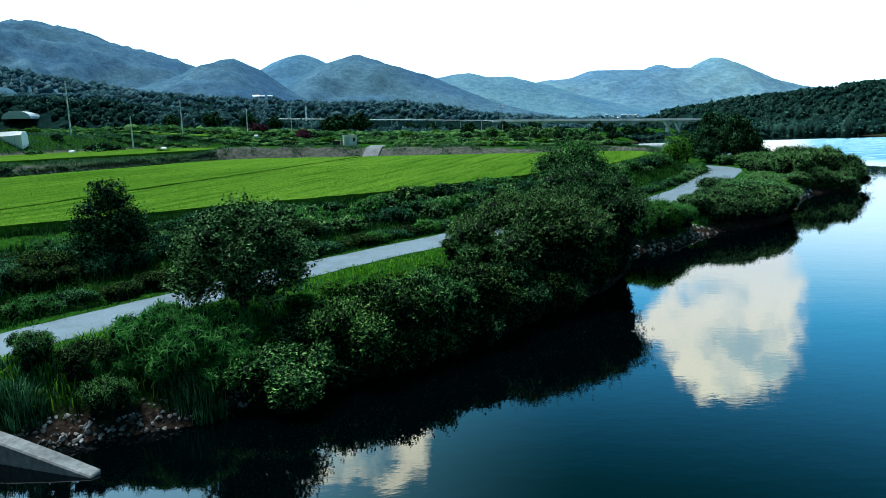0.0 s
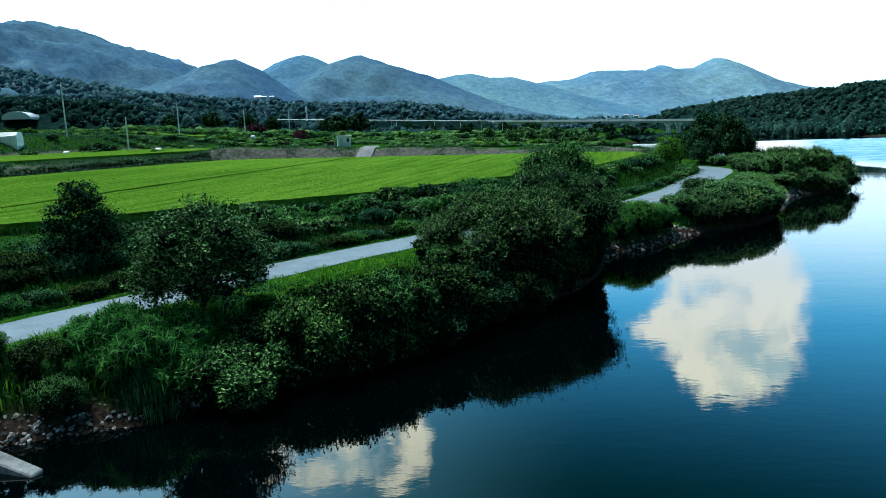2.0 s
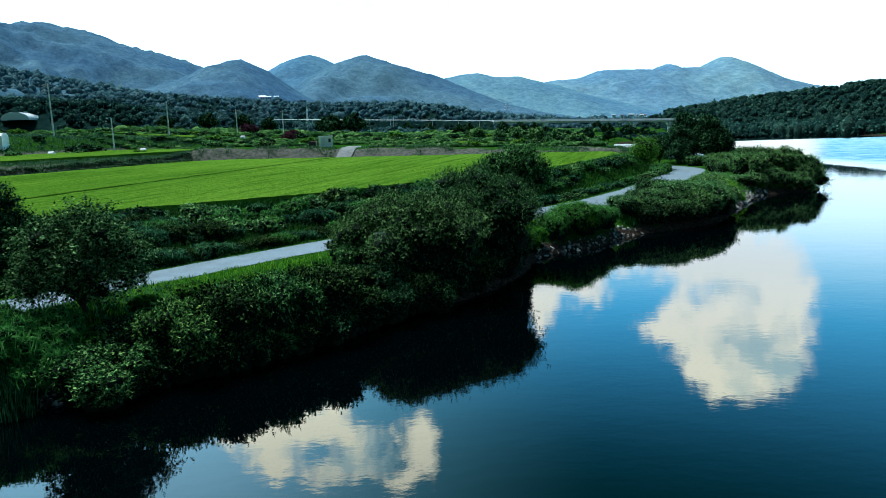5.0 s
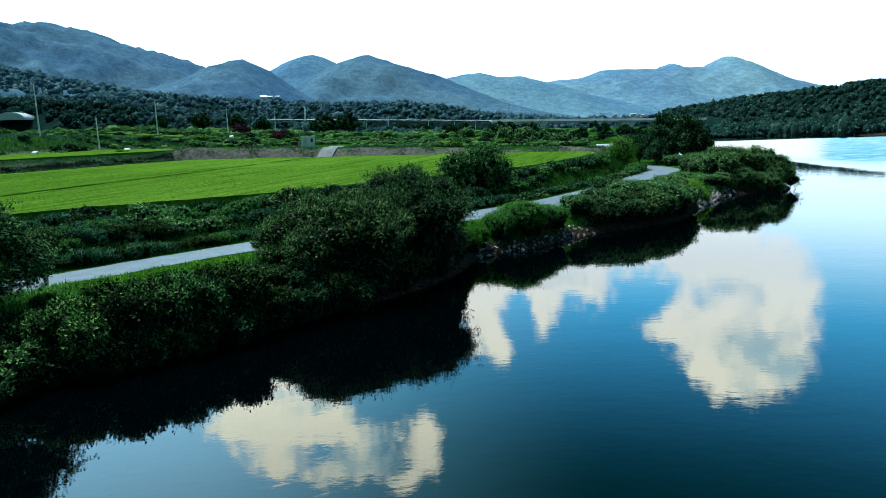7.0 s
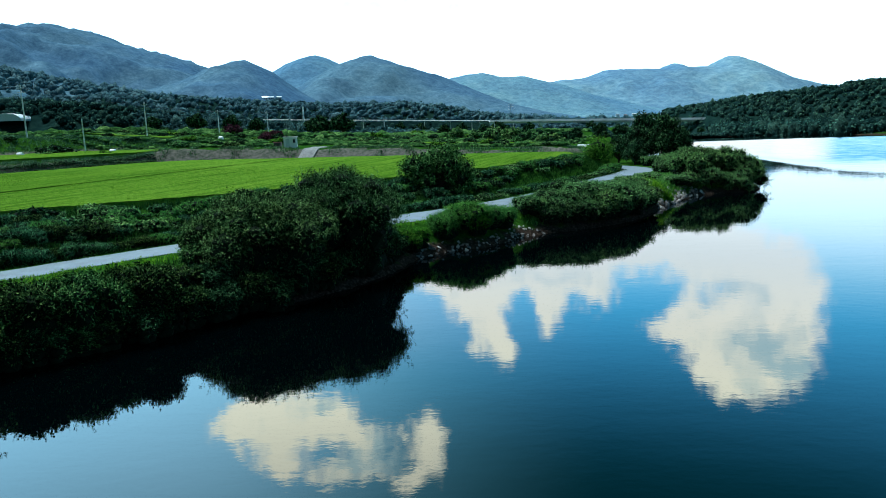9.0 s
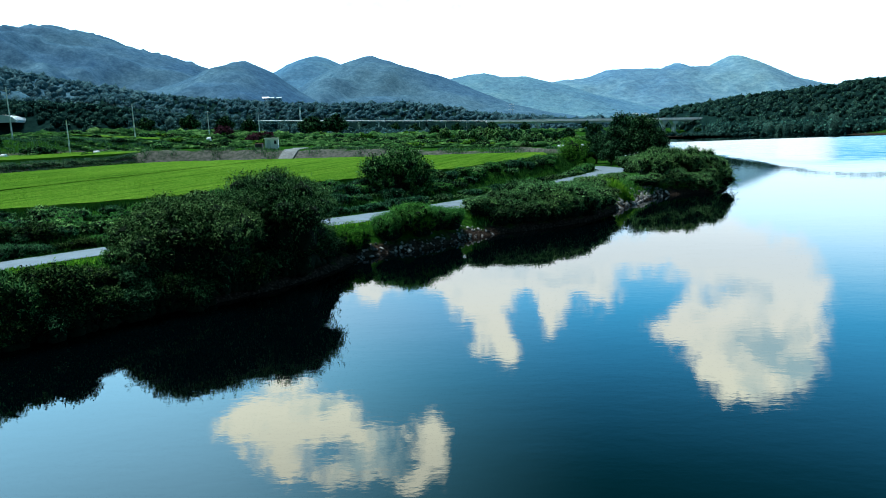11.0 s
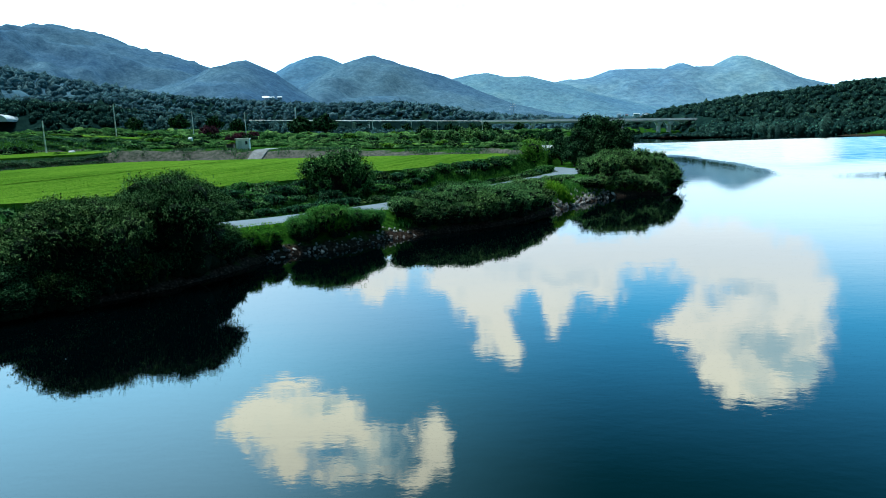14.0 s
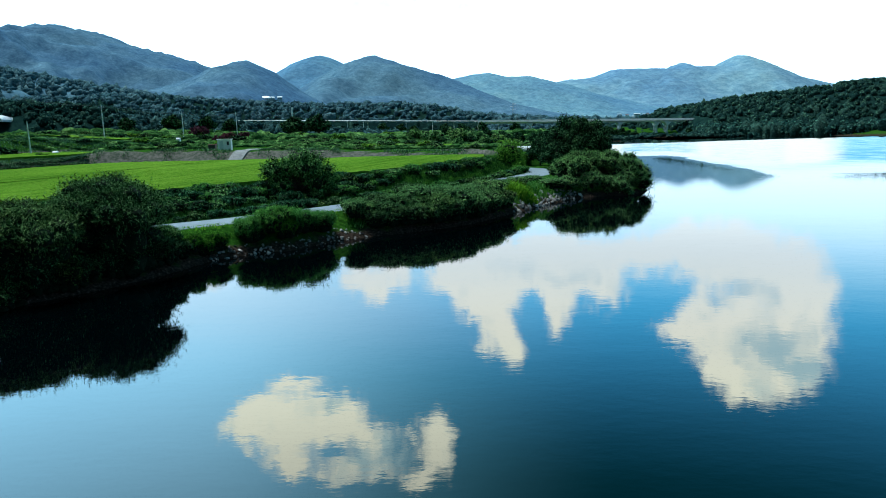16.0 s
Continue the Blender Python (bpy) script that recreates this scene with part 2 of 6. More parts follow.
BARK = surface("bark", (0.025, 0.018, 0.012), (0.08, 0.06, 0.045), 14, 0.9, 0.6, 0.02)
CONCRETE = surface("old_concrete", (0.15, 0.155, 0.155), (0.30, 0.305, 0.30), 5, 0.85, 0.25, 0.02)
WHITE = paint("white_sheet_metal", (0.92, 0.93, 0.93), 0.5, 0.0, 8.0, 0.06)
POLE = surface("pole_concrete", (0.66, 0.67, 0.67), (0.84, 0.84, 0.83), 9, 0.8, 0.1, 0.01)
STEEL = paint("galvanised_steel", (0.55, 0.57, 0.58), 0.45, 0.6)
DARK = paint("dark_plastic", (0.02, 0.02, 0.025), 0.5)
GLASS = paint("window_glass", (0.03, 0.04, 0.05), 0.08)
VINYL = paint("white_vinyl", (0.72, 0.75, 0.78), 0.35)
BRIDGE = surface("bridge_concrete", (0.76, 0.78, 0.79), (0.88, 0.89, 0.89), 0.6, 0.8, 0.1, 0.02)
RED = paint("rust_red_roof", (0.16, 0.06, 0.05), 0.7)


def ground_material():
    m, t, b = material("meadow_ground")
    geo = t.nodes.new("ShaderNodeNewGeometry")
    f = noise_fac(t, 2.2, 6)
    g = noise_fac(t, 0.05, 5)
    green = ramp(t, f, [(0.3, (0.010, 0.032, 0.005)), (0.55, (0.026, 0.08, 0.010)), (0.75, (0.06, 0.14, 0.018))])
    green = mixcol(t, 0.7, green, ramp(t, g, [(0.35, (0.6, 0.75, 0.6)), (0.65, (1.2, 1.15, 0.9))]), "MULTIPLY")
    earth = ramp(t, noise_fac(t, 5, 6), [(0.35, (0.012, 0.010, 0.008)), (0.58, (0.05, 0.036, 0.028)), (0.78, (0.17, 0.12, 0.095))])
    sep = t.nodes.new("ShaderNodeSeparateXYZ")
    t.links.new(geo.outputs["Position"], sep.inputs[0])
    lift = t.nodes.new("ShaderNodeMath")
    lift.operation = "MULTIPLY_ADD"
    t.links.new(noise_fac(t, 0.7, 4), lift.inputs[0])
    lift.inputs[1].default_value = 1.6
    t.links.new(sep.outputs[2], lift.inputs[2])
    edge = t.nodes.new("ShaderNodeMapRange")
    edge.inputs[1].default_value, edge.inputs[2].default_value = 1.25, 1.8
    t.links.new(lift.outputs[0], edge.inputs[0])
    nsep = t.nodes.new("ShaderNodeSeparateXYZ")
    t.links.new(geo.outputs["True Normal"], nsep.inputs[0])
    steep = t.nodes.new("ShaderNodeMapRange")
    steep.inputs[1].default_value, steep.inputs[2].default_value = 0.965, 0.93
    t.links.new(nsep.outputs[2], steep.inputs[0])
    high = t.nodes.new("ShaderNodeMapRange")
    high.inputs[1].default_value, high.inputs[2].default_value = 4.3, 4.9
    t.links.new(sep.outputs[2], high.inputs[0])
    top_ = t.nodes.new("ShaderNodeMapRange")
    top_.inputs[1].default_value, top_.inputs[2].default_value = 8.4, 7.9
    t.links.new(sep.outputs[2], top_.inputs[0])
    cap = t.nodes.new("ShaderNodeMath")
    cap.operation = "MULTIPLY"
    t.links.new(high.outputs[0], cap.inputs[0])
    t.links.new(top_.outputs[0], cap.inputs[1])
    cut = t.nodes.new("ShaderNodeMath")
    cut.operation = "MULTIPLY"
    t.links.new(steep.outputs[0], cut.inputs[0])
    t.links.new(cap.outputs[0], cut.inputs[1])
    slope = ramp(t, noise_fac(t, 1.5, 6), [(0.3, (0.04, 0.055, 0.04)), (0.5, (0.10, 0.105, 0.085)), (0.7, (0.165, 0.15, 0.14))])
    green = mixcol(t, cut.outputs[0], green, slope)
    t.links.new(mixcol(t, edge.outputs[0], earth, green), b.inputs["Base Color"])
    b.inputs["Roughness"].default_value = 0.95
    b.inputs["Specular IOR Level"].default_value = 0.0
    bump(t, b, f, 0.8, 0.12)
    return m


def road_material():
    m, t, b = material("road_concrete")
    f = noise_fac(t, 9, 6)
    g = noise_fac(t, 0.6, 5)
    c = ramp(t, f, [(0.3, (0.125, 0.160, 0.190)), (0.7, (0.185, 0.225, 0.262))])
    c = mixcol(t, 0.6, c, ramp(t, g, [(0.35, (0.7, 0.7, 0.68)), (0.6, (1.1, 1.1, 1.1))]), "MULTIPLY")
    t.links.new(c, b.inputs["Base Color"])
    b.inputs["Roughness"].default_value = 0.85
    bump(t, b, f, 0.2, 0.01)
    return m


def rice_material():
    m, t, b = material("rice_canopy")
    f = noise_fac(t, 2.6, 6, rough=0.7)
    rows_ = noise_fac(t, 1.1, 4, stretch=(22, 1, 1, 74))
    g = noise_fac(t, 0.09, 5, stretch=(4, 1, 1, 70))
    c = ramp(t, f, [(0.3, (0.048, 0.115, 0.011)), (0.5, (0.096, 0.195, 0.018)), (0.72, (0.175, 0.29, 0.04))])
    c = mixcol(t, 0.75, c, ramp(t, rows_, [(0.34, (0.42, 0.5, 0.4)), (0.5, (1, 1, 1)), (0.68, (1.3, 1.2, 1.1))]), "MULTIPLY")
    c = mixcol(t, 0.8, c, ramp(t, g, [(0.32, (0.72, 0.8, 0.65)), (0.62, (1.12, 1.08, 1.0))]), "MULTIPLY")
    t.links.new(c, b.inputs["Base Color"])
    b.inputs["Roughness"].default_value = 0.9
    b.inputs["Specular IOR Level"].default_value = 0.0
    bump(t, b, f, 1.0, 0.3)
    return m


def water_material():
    m, t, b = material("lake_water")
    b.inputs["Base Color"].default_value = (0.0002, 0.0010, 0.0014, 1)
    b.inputs["IOR"].default_value = 1.5
    b.inputs["Specular IOR Level"].default_value = 0.5
    geo = t.nodes.new("ShaderNodeNewGeometry").outputs["Position"]
    sep = t.nodes.new("ShaderNodeSeparateXYZ")
    t.links.new(geo, sep.inputs[0])
    # in the lee of the spit the still water reaches further out: west of x = 0.33 y + 35
    lee_ = t.nodes.new("ShaderNodeMath")
    lee_.operation = "MULTIPLY_ADD"
    t.links.new(sep.outputs[1], lee_.inputs[0])
    lee_.inputs[1].default_value = -0.33
    t.links.new(sep.outputs[0], lee_.inputs[2])
    near_ = t.nodes.new("ShaderNodeMapRange")
    near_.interpolation_type = "SMOOTHSTEP"
    near_.inputs[1].default_value, near_.inputs[2].default_value = 18, 52
    near_.inputs[3].default_value, near_.inputs[4].default_value = 256, 171
    t.links.new(lee_.outputs[0], near_.inputs[0])
    # wind-ruffled water far out, still water near the bank
    wob = t.nodes.new("ShaderNodeMath")
    wob.operation = "MULTIPLY_ADD"
    t.links.new(noise_fac(t, 0.012, 3, stretch=(0.6, 1, 1)), wob.inputs[0])
    wob.inputs[1].default_value = 40
    t.links.new(sep.outputs[1], wob.inputs[2])
    reach = t.nodes.new("ShaderNodeMath")
    reach.operation = "SUBTRACT"
    t.links.new(wob.outputs[0], reach.inputs[0])
    t.links.new(near_.outputs[0], reach.inputs[1])
    far = t.nodes.new("ShaderNodeMapRange")
    far.interpolation_type = "SMOOTHSTEP"
    far.inputs[1].default_value, far.inputs[2].default_value = -40, 30
    t.links.new(reach.outputs[0], far.inputs[0])
    # a still streak lies before the far shore
    streak = t.nodes.new("ShaderNodeMapRange")
    streak.interpolation_type = "SMOOTHSTEP"
    streak.inputs[1].default_value, streak.inputs[2].default_value = 382, 394
    streak.inputs[3].default_value, streak.inputs[4].default_value = 1.0, 0.15
    t.links.new(wob.outputs[0], streak.inputs[0])
    any_ = t.nodes.new("ShaderNodeMath")
    any_.operation = "MULTIPLY"
    t.links.new(far.outputs[0], any_.inputs[0])
    t.links.new(streak.outputs[0], any_.inputs[1])
    rr = t.nodes.new("ShaderNodeMapRange")
    rr.inputs[3].default_value, rr.inputs[4].default_value = 0.018, 0.06
    t.links.new(any_.outputs[0], rr.inputs[0])
    t.links.new(rr.outputs[0], b.inputs["Roughness"])
    small = noise_fac(t, 1.6, 3, stretch=(0.8, 1.5, 1))
    broad = noise_fac(t, 0.22, 2, stretch=(0.7, 1.4, 1))
    add = t.nodes.new("ShaderNodeMath")
    add.operation = "MULTIPLY_ADD"
    t.links.new(broad, add.inputs[0])
    add.inputs[1].default_value = 3.0
    t.links.new(small, add.inputs[2])
    calm = bump(t, b, add.outputs[0], 0.020, 0.10)
    # on ruffled water one sees the near faces of the wavelets, which lean to the southern bank
    gust = noise_fac(t, 0.35, 4, stretch=(0.25, 1.6, 1), rough=0.7)
    lean_ = t.nodes.new("ShaderNodeMath")
    lean_.operation = "MULTIPLY"
    t.links.new(any_.outputs[0], lean_.inputs[0])
    t.links.new(ramp(t, gust, [(0.3, (0.35, 0.35, 0.35)), (0.7, (1.25, 1.25, 1.25))]), lean_.inputs[1])
    tilt = t.nodes.new("ShaderNodeVectorMath")
    tilt.operation = "SCALE"
    tilt.inputs[0].default_value = (-0.03, -0.105, 0)
    t.links.new(lean_.outputs[0], tilt.inputs["Scale"])
    total = t.nodes.new("ShaderNodeVectorMath")
    t.links.new(calm.outputs[0], total.inputs[0])
    t.links.new(tilt.outputs[0], total.inputs[1])
    unit = t.nodes.new("ShaderNodeVectorMath")
    unit.operation = "NORMALIZE"
    t.links.new(total.outputs[0], unit.inputs[0])
    t.links.new(unit.outputs[0], b.inputs["Normal"])
    return m


def hill_material(name, dark, light, scale, crown=0.16):
    """Wooded slopes seen from afar: tree crowns with dark gaps, in stands of different tones; any haze is in dark and
    light.
    """
    m, t, b = material(name)
    f = noise_fac(t, scale, 6, rough=0.65)
    g = noise_fac(t, scale * 0.07, 4)
    fine = noise_fac(t, crown, 3, rough=0.8)
    c = ramp(t, f, [(0.32, dark), (0.68, light)])
    c = mixcol(t, 0.7, c, ramp(t, g, [(0.35, (0.65, 0.72, 0.85)), (0.65, (1.3, 1.2, 1.0))]), "MULTIPLY")
    c = mixcol(t, 0.7, c, ramp(t, fine, [(0.38, (0.66, 0.72, 0.78)), (0.64, (1.28, 1.25, 1.2))]), "MULTIPLY")
    t.links.new(c, b.inputs["Base Color"])
    b.inputs["Roughness"].default_value = 1.0
    b.inputs["Specular IOR Level"].default_value = 0.0
    bump(t, b, f, 0.35, 0.3 / scale)
    return m


GROUND, ROAD, PADDY, WATER = ground_material(), road_material(), rice_material(), water_material()


# ---- builders ----
def mesh_np(name, verts, faces, mat, smooth=False):
    """A mesh from arrays; all faces have the same number of corners."""
    verts, faces = np.asarray(verts, np.float32), np.asarray(faces, np.int32)
    me = bpy.data.meshes.new(name)
    k = faces.shape[1]
    me.vertices.add(len(verts))
    me.vertices.foreach_set("co", verts.ravel())
    me.loops.add(faces.size)
    me.loops.foreach_set("vertex_index", faces.ravel())
    me.polygons.add(len(faces))
    me.polygons.foreach_set("loop_start", np.arange(0, faces.size, k, dtype=np.int32))
    me.polygons.foreach_set("loop_total", np.full(len(faces), k, np.int32))
    me.polygons.foreach_set("use_smooth", np.full(len(faces), smooth, bool))
    me.update(calc_edges=True)
    me.validate()
    me.materials.append(mat)
    return me


def put(name, me, parent=None, m=None, label="", category="", group="", kind=""):
    ob = new(name, me)
    if parent:
        ob.parent = parent
    if m is not None:
        ob.matrix_basis = m
    return tagged(ob, label, category, group, kind)


def part(name, bm, mat, parent, label="", m=None):
    """Links a bmesh as one mesh object under a thing or a part."""
    me = bpy.data.meshes.new(name)
    bm.to_mesh(me)
    bm.free()
    me.materials.append(mat)
    return put(name, me, parent, m, label)


def thing(name, m, label, category, group=""):
    ob = new(name)
    ob.empty_display_size = 0.2
    ob.matrix_basis = m
    return tagged(ob, label, category, group)


def box(bm, x0, y0, z0, x1, y1, z1, bevel=0.0):
    r = bmesh.ops.create_cube(bm, size=1, matrix=Matrix.LocRotScale(((x0 + x1) / 2, (y0 + y1) / 2, (z0 + z1) / 2), None, (x1 - x0, y1 - y0, z1 - z0)))
    if bevel:
        es = list({e_ for v in r["verts"] for e_ in v.link_edges})
        bmesh.ops.bevel(bm, geom=es, offset=bevel, segments=1, affect="EDGES")
    return bm


def tube(bm, a, b, r0, r1, seg=7):
    a, b = Vector(a), Vector(b)
    d = b - a
    q = d.to_track_quat("Z", "Y").to_matrix().to_4x4()
    bmesh.ops.create_cone(bm, cap_ends=True, segments=seg, radius1=r0, radius2=r1, depth=d.length, matrix=Matrix.Translation((a + b) / 2) @ q)
    return bm


def curve_pts(pts, n):
    """Points along a smooth line through pts (Catmull-Rom), evenly by parameter."""
    p = np.array(pts, float)
    p = np.vstack([2 * p[0] - p[1], p, 2 * p[-1] - p[-2]])
    u = np.linspace(0, len(pts) - 1 - 1e-6, n)
    i, f = u.astype(int), (u % 1)[:, None]
    a_, b_, c_, d_ = p[i], p[i + 1], p[i + 2], p[i + 3]
    return 0.5 * (2 * b_ + (c_ - a_) * f + (2 * a_ - 5 * b_ + 4 * c_ - d_) * f ** 2 + (3 * b_ - a_ - 3 * c_ + d_) * f ** 3)


def side_dist(x, y, line):
    """Signed distance to a line: positive on its left."""
    x, y = np.asarray(x, float), np.asarray(y, float)
    best, sgn = np.full(x.shape, 1e9), np.ones(x.shape)
    for (ax, ay), (bx, by) in zip(line[:-1], line[1:]):
        dx, dy = bx - ax, by - ay
        t = np.clip(((x - ax) * dx + (y - ay) * dy) / (dx * dx + dy * dy), 0, 1)
        d = np.hypot(x - ax - t * dx, y - ay - t * dy)
        s = np.sign(dx * (y - ay) - dy * (x - ax))
        near = d < best - 1e-9
        best, sgn = np.where(near, d, best), np.where(near, s, sgn)
    return best * np.where(sgn == 0, 1, sgn)


def sstep(lo, hi, x):
    t = np.clip((x - lo) / (hi - lo), 0, 1)
    return t * t * (3 - 2 * t)


def wave(x, y, s, seed=0.0):
    """Cheap smooth unevenness between about -1 and 1."""
    return (np.sin(x * s + 1.7 * np.sin(y * s * 0.83 + seed) + seed) * np.cos(y * s * 1.13 + 1.3 * np.sin(x * s * 0.71 - seed))
            + 0.5 * np.sin(x * s * 2.3 + y * s * 1.9 + seed * 3) * np.cos(y * s * 2.7 - x * s * 1.1 + seed)) / 1.5


# ---- plan ----
SHORE = [(-900, -400), (-300, -60), (-60, -6), (-30, 9), (-19, 17), (-14.3, 21.0), (-11.3, 22.3), (-9.6, 23.0), (-8.6, 24.3), (-5.5, 26.8), (-3, 28.8), (0, 31.4),
         (2.2, 34), (5, 37), (8.6, 41), (11.2, 46), (12.9, 51.5), (15, 54), (17.9, 55.4), (19.6, 57.6), (21.4, 60.2), (23.3, 62), (28.5, 65), (32.6, 68.4), (35, 71.6),
         (38, 77), (40.3, 81), (45.5, 89.3), (48.5, 93), (52, 94.5), (56, 95.5), (59.5, 101), (60.5, 110), (59, 122), (60, 136), (63, 160), (60, 210),
         (62, 270), (78, 330), (105, 395), (126, 440), (150, 500), (178, 530), (191, 490), (226, 433), (240, 390), (300, 352), (450, 300), (800, 250), (1500, 200), (4000, -300)]
ROADLINE = [(-34, 2), (-25, 14), (-17.6, 26), (-12.6, 33.4), (-8.9, 38.6), (-5.8, 42.6), (-2.4, 46.6), (1.6, 51.4), (7, 56.2), (13, 61.2), (18.5, 67.2), (24.2, 75), (29.6, 83.5), (34.5, 92.5),
            (39.5, 102), (43.6, 110), (45.8, 117), (45.2, 124), (42, 131), (37, 138), (31, 146)]
FIELD_N = [(-78, 4), (-60, 22), (-45, 35.5), (-31, 46.5), (-14, 61), (-5.7, 66.8), (3, 76), (11.7, 84.8), (22, 96.5), (31, 112), (37, 124)]
FIELD_F = [(-105, 60), (-84, 84), (-66, 103), (-55, 122), (-47, 140), (-30, 143), (-14, 140.5), (5, 138.5), (22, 136), (37, 132), (44, 140), (50, 170), (52, 230)]
road_c = curve_pts(ROADLINE, 220)
shore_c = np.vstack([SHORE[:4], curve_pts(SHORE[4:40], 200), SHORE[40:]])


def field_z(x, y):
    return 4.2 + 0.0135 * np.maximum(0, y - 62) + 0.004 * np.maximum(0, -x)


def lakeside(y):
    """How much wider the road is on the lake side along the spit."""
    return 1.4 * sstep(46, 56, y) * (1 - sstep(74, 90, y))


def height(x, y):
    """The lie of the land: lake bed, bank, road shelf, ditch, paddies, terraces."""
    x, y = np.asarray(x, float), np.asarray(y, float)
    ds, dr = side_dist(x, y, shore_c), side_dist(x, y, road_c)
    df, d2 = side_dist(x, y, FIELD_N), side_dist(x, y, FIELD_F)
    rough = 0.10 * wave(x, y, 0.9) + 0.05 * wave(x, y, 2.3, 2)
    z = 2.2 + rough
    ditch = 0.55 * np.exp(-((dr - 5.5) / 1.8) ** 2) * (y < 150)
    z = z - ditch
    z = z + (field_z(x, y) - 0.75 - z) * sstep(-6.5, -1.2, df)
    right_ = 7.0 + 0.03 * np.clip(-x - 15, 0, 31) - 0.03 * np.clip(x + 15, 0, 60)
    low = sstep(-46, -54, x)
    up = right_ + (6.5 + 0.008 * np.clip(d2, 0, 60) - right_) * low
    up = up + sstep(42, 54, d2) * (0.03 * np.clip(-x - 46, 0, 60) + 0.055 * np.clip(-x - 46, 0, 50)) + 0.006 * np.clip(y - 145, 0, 500) + low * 0.5 * sstep(42, 54, d2)
    up = up + 0.25 * wave(x, y, 0.12, 1) * (1 - low * (1 - sstep(42, 54, d2))) + rough
    z = z + (up - z) * sstep(0.0, 5.0, d2)
    up = up * (1 - 0.84 * sstep(105, 140, x) * sstep(400, 430, y) * sstep(640, 600, y))
    z = np.where(y > 395, up, z)
    width = np.where(y > 150, 3.4 + np.clip(y - 150, 0, 60) * 0.5, 3.4)
    bank = sstep(0, 1, ds / width)
    land = z * (0.12 + 0.88 * bank) * (ds > 0)
    z = np.where(ds > 0, land + np.minimum(ds, 0.6) * 0.35 * (1 - bank), np.maximum(ds * 0.35, -3.0))
    on = 1 - sstep(1.9, 3.1, np.abs(dr) - 0.75 * sstep(70, 92, y) * (y < 160) - lakeside(y) * (dr < 0))
    return z + (2.24 - z) * on * (ds > 0.5)


def spaced(*runs):
    out = []
    for lo, hi, step in runs:
        out += list(np.arange(lo, hi, step))
    return np.array(out)


gx = np.concatenate([-np.geomspace(4900, 130, 26), spaced((-110, -46, 2.0), (-46, 66, 0.55), (66, 130, 2.5)), np.geomspace(130, 4900, 26)])
gy = np.concatenate([-np.geomspace(4900, 40, 14), spaced((-30, 12, 4), (12, 118, 0.55), (118, 180, 1.2), (180, 330, 6)), np.geomspace(335, 4900, 30)])
GX, GY = np.meshgrid(gx, gy)
GZ = height(GX, GY)
nx, ny = len(gx), len(gy)

idx = np.arange(nx * ny).reshape(ny, nx)
quads = np.stack([idx[:-1, :-1], idx[:-1, 1:], idx[1:, 1:], idx[1:, :-1]], -1).reshape(-1, 4)
put("ground", mesh_np("ground", np.stack([GX, GY, GZ], -1).reshape(-1, 3), quads, GROUND, True),
    label="green grassy valley floor with earthen lake bank", category="ground", kind="structure")

bm = bmesh.new()
for v in ((-4900, -4900), (4900, -4900), (4900, 900), (-4900, 900)):
    bm.verts.new((*v, 0))
bm.faces.new(bm.verts)
w_ob = part("water", bm, WATER, None)
tagged(w_ob, "still dark lake water mirroring sky and bank", "lake", kind="structure")


def ribbon(line, half, z, drop=0.25, wobble=0.0, extra=0.0):
    d = np.gradient(line, axis=0)
    d /= np.linalg.norm(d, axis=1)[:, None]
    nrm = np.stack([-d[:, 1], d[:, 0]], -1)
    k = len(line)
    wl = half + wobble * wave(line[:, 0], line[:, 1], 1.1)
    wr = half + extra + wobble * wave(line[:, 0], line[:, 1], 0.9, 3)
    rows = []
    for off, zz in ((wl, -drop), (wl, 0), (wl * 0, 0.012), (-wr, 0), (-wr, -drop)):
        rows.append(np.column_stack([line + nrm * off[:, None], np.full(k, z) + zz]))
    v = np.concatenate(rows)
    f = []
    for r in range(4):
        a_ = np.arange(k - 1) + r * k
        f.append(np.stack([a_, a_ + k, a_ + k + 1, a_ + 1], -1))
    return v, np.concatenate(f)


v, f = ribbon(road_c, 1.75 + 0.75 * sstep(70, 92, road_c[:, 1]), 2.275, wobble=0.14, extra=lakeside(road_c[:, 1]))
put("road", mesh_np("road", v, f, ROAD), label="narrow pale concrete farm road along the bank", category="road", kind="structure")


# ---- paddies ----
def loft(near, far, n, k):
    a_, b_ = curve_pts(near, n), curve_pts(far, n)
    s = np.linspace(0, 1, k)[:, None, None]
    p = a_[None] * (1 - s) + b_[None] * s
    return p


def paddy(name, near, far, zf, label, n=90, k=60):
    p = loft(near, far, n, k)
    x, y = p[..., 0], p[..., 1]
    z = zf(x, y) + 0.05 * wave(x, y, 1.6) + 0.03 * wave(x, y, 4.1, 1)
    top = np.stack([x, y, z], -1)
    ring = np.concatenate([top[0], top[1:, -1], top[-1, -2::-1], top[-2:0:-1, 0]])
    low = ring - (0, 0, 0.75)
    v = np.concatenate([top.reshape(-1, 3), ring, low])
    i = np.arange(n * k).reshape(k, n)
    f = np.stack([i[:-1, :-1], i[:-1, 1:], i[1:, 1:], i[1:, :-1]], -1).reshape(-1, 4)
    m, o = len(ring), n * k
    j = np.arange(m)
    g = np.stack([o + j, o + m + j, o + m + (j + 1) % m, o + (j + 1) % m], -1)
    return put(name, mesh_np(name, v, np.concatenate([f, g]), PADDY), label=label, category="rice paddy", kind="structure")


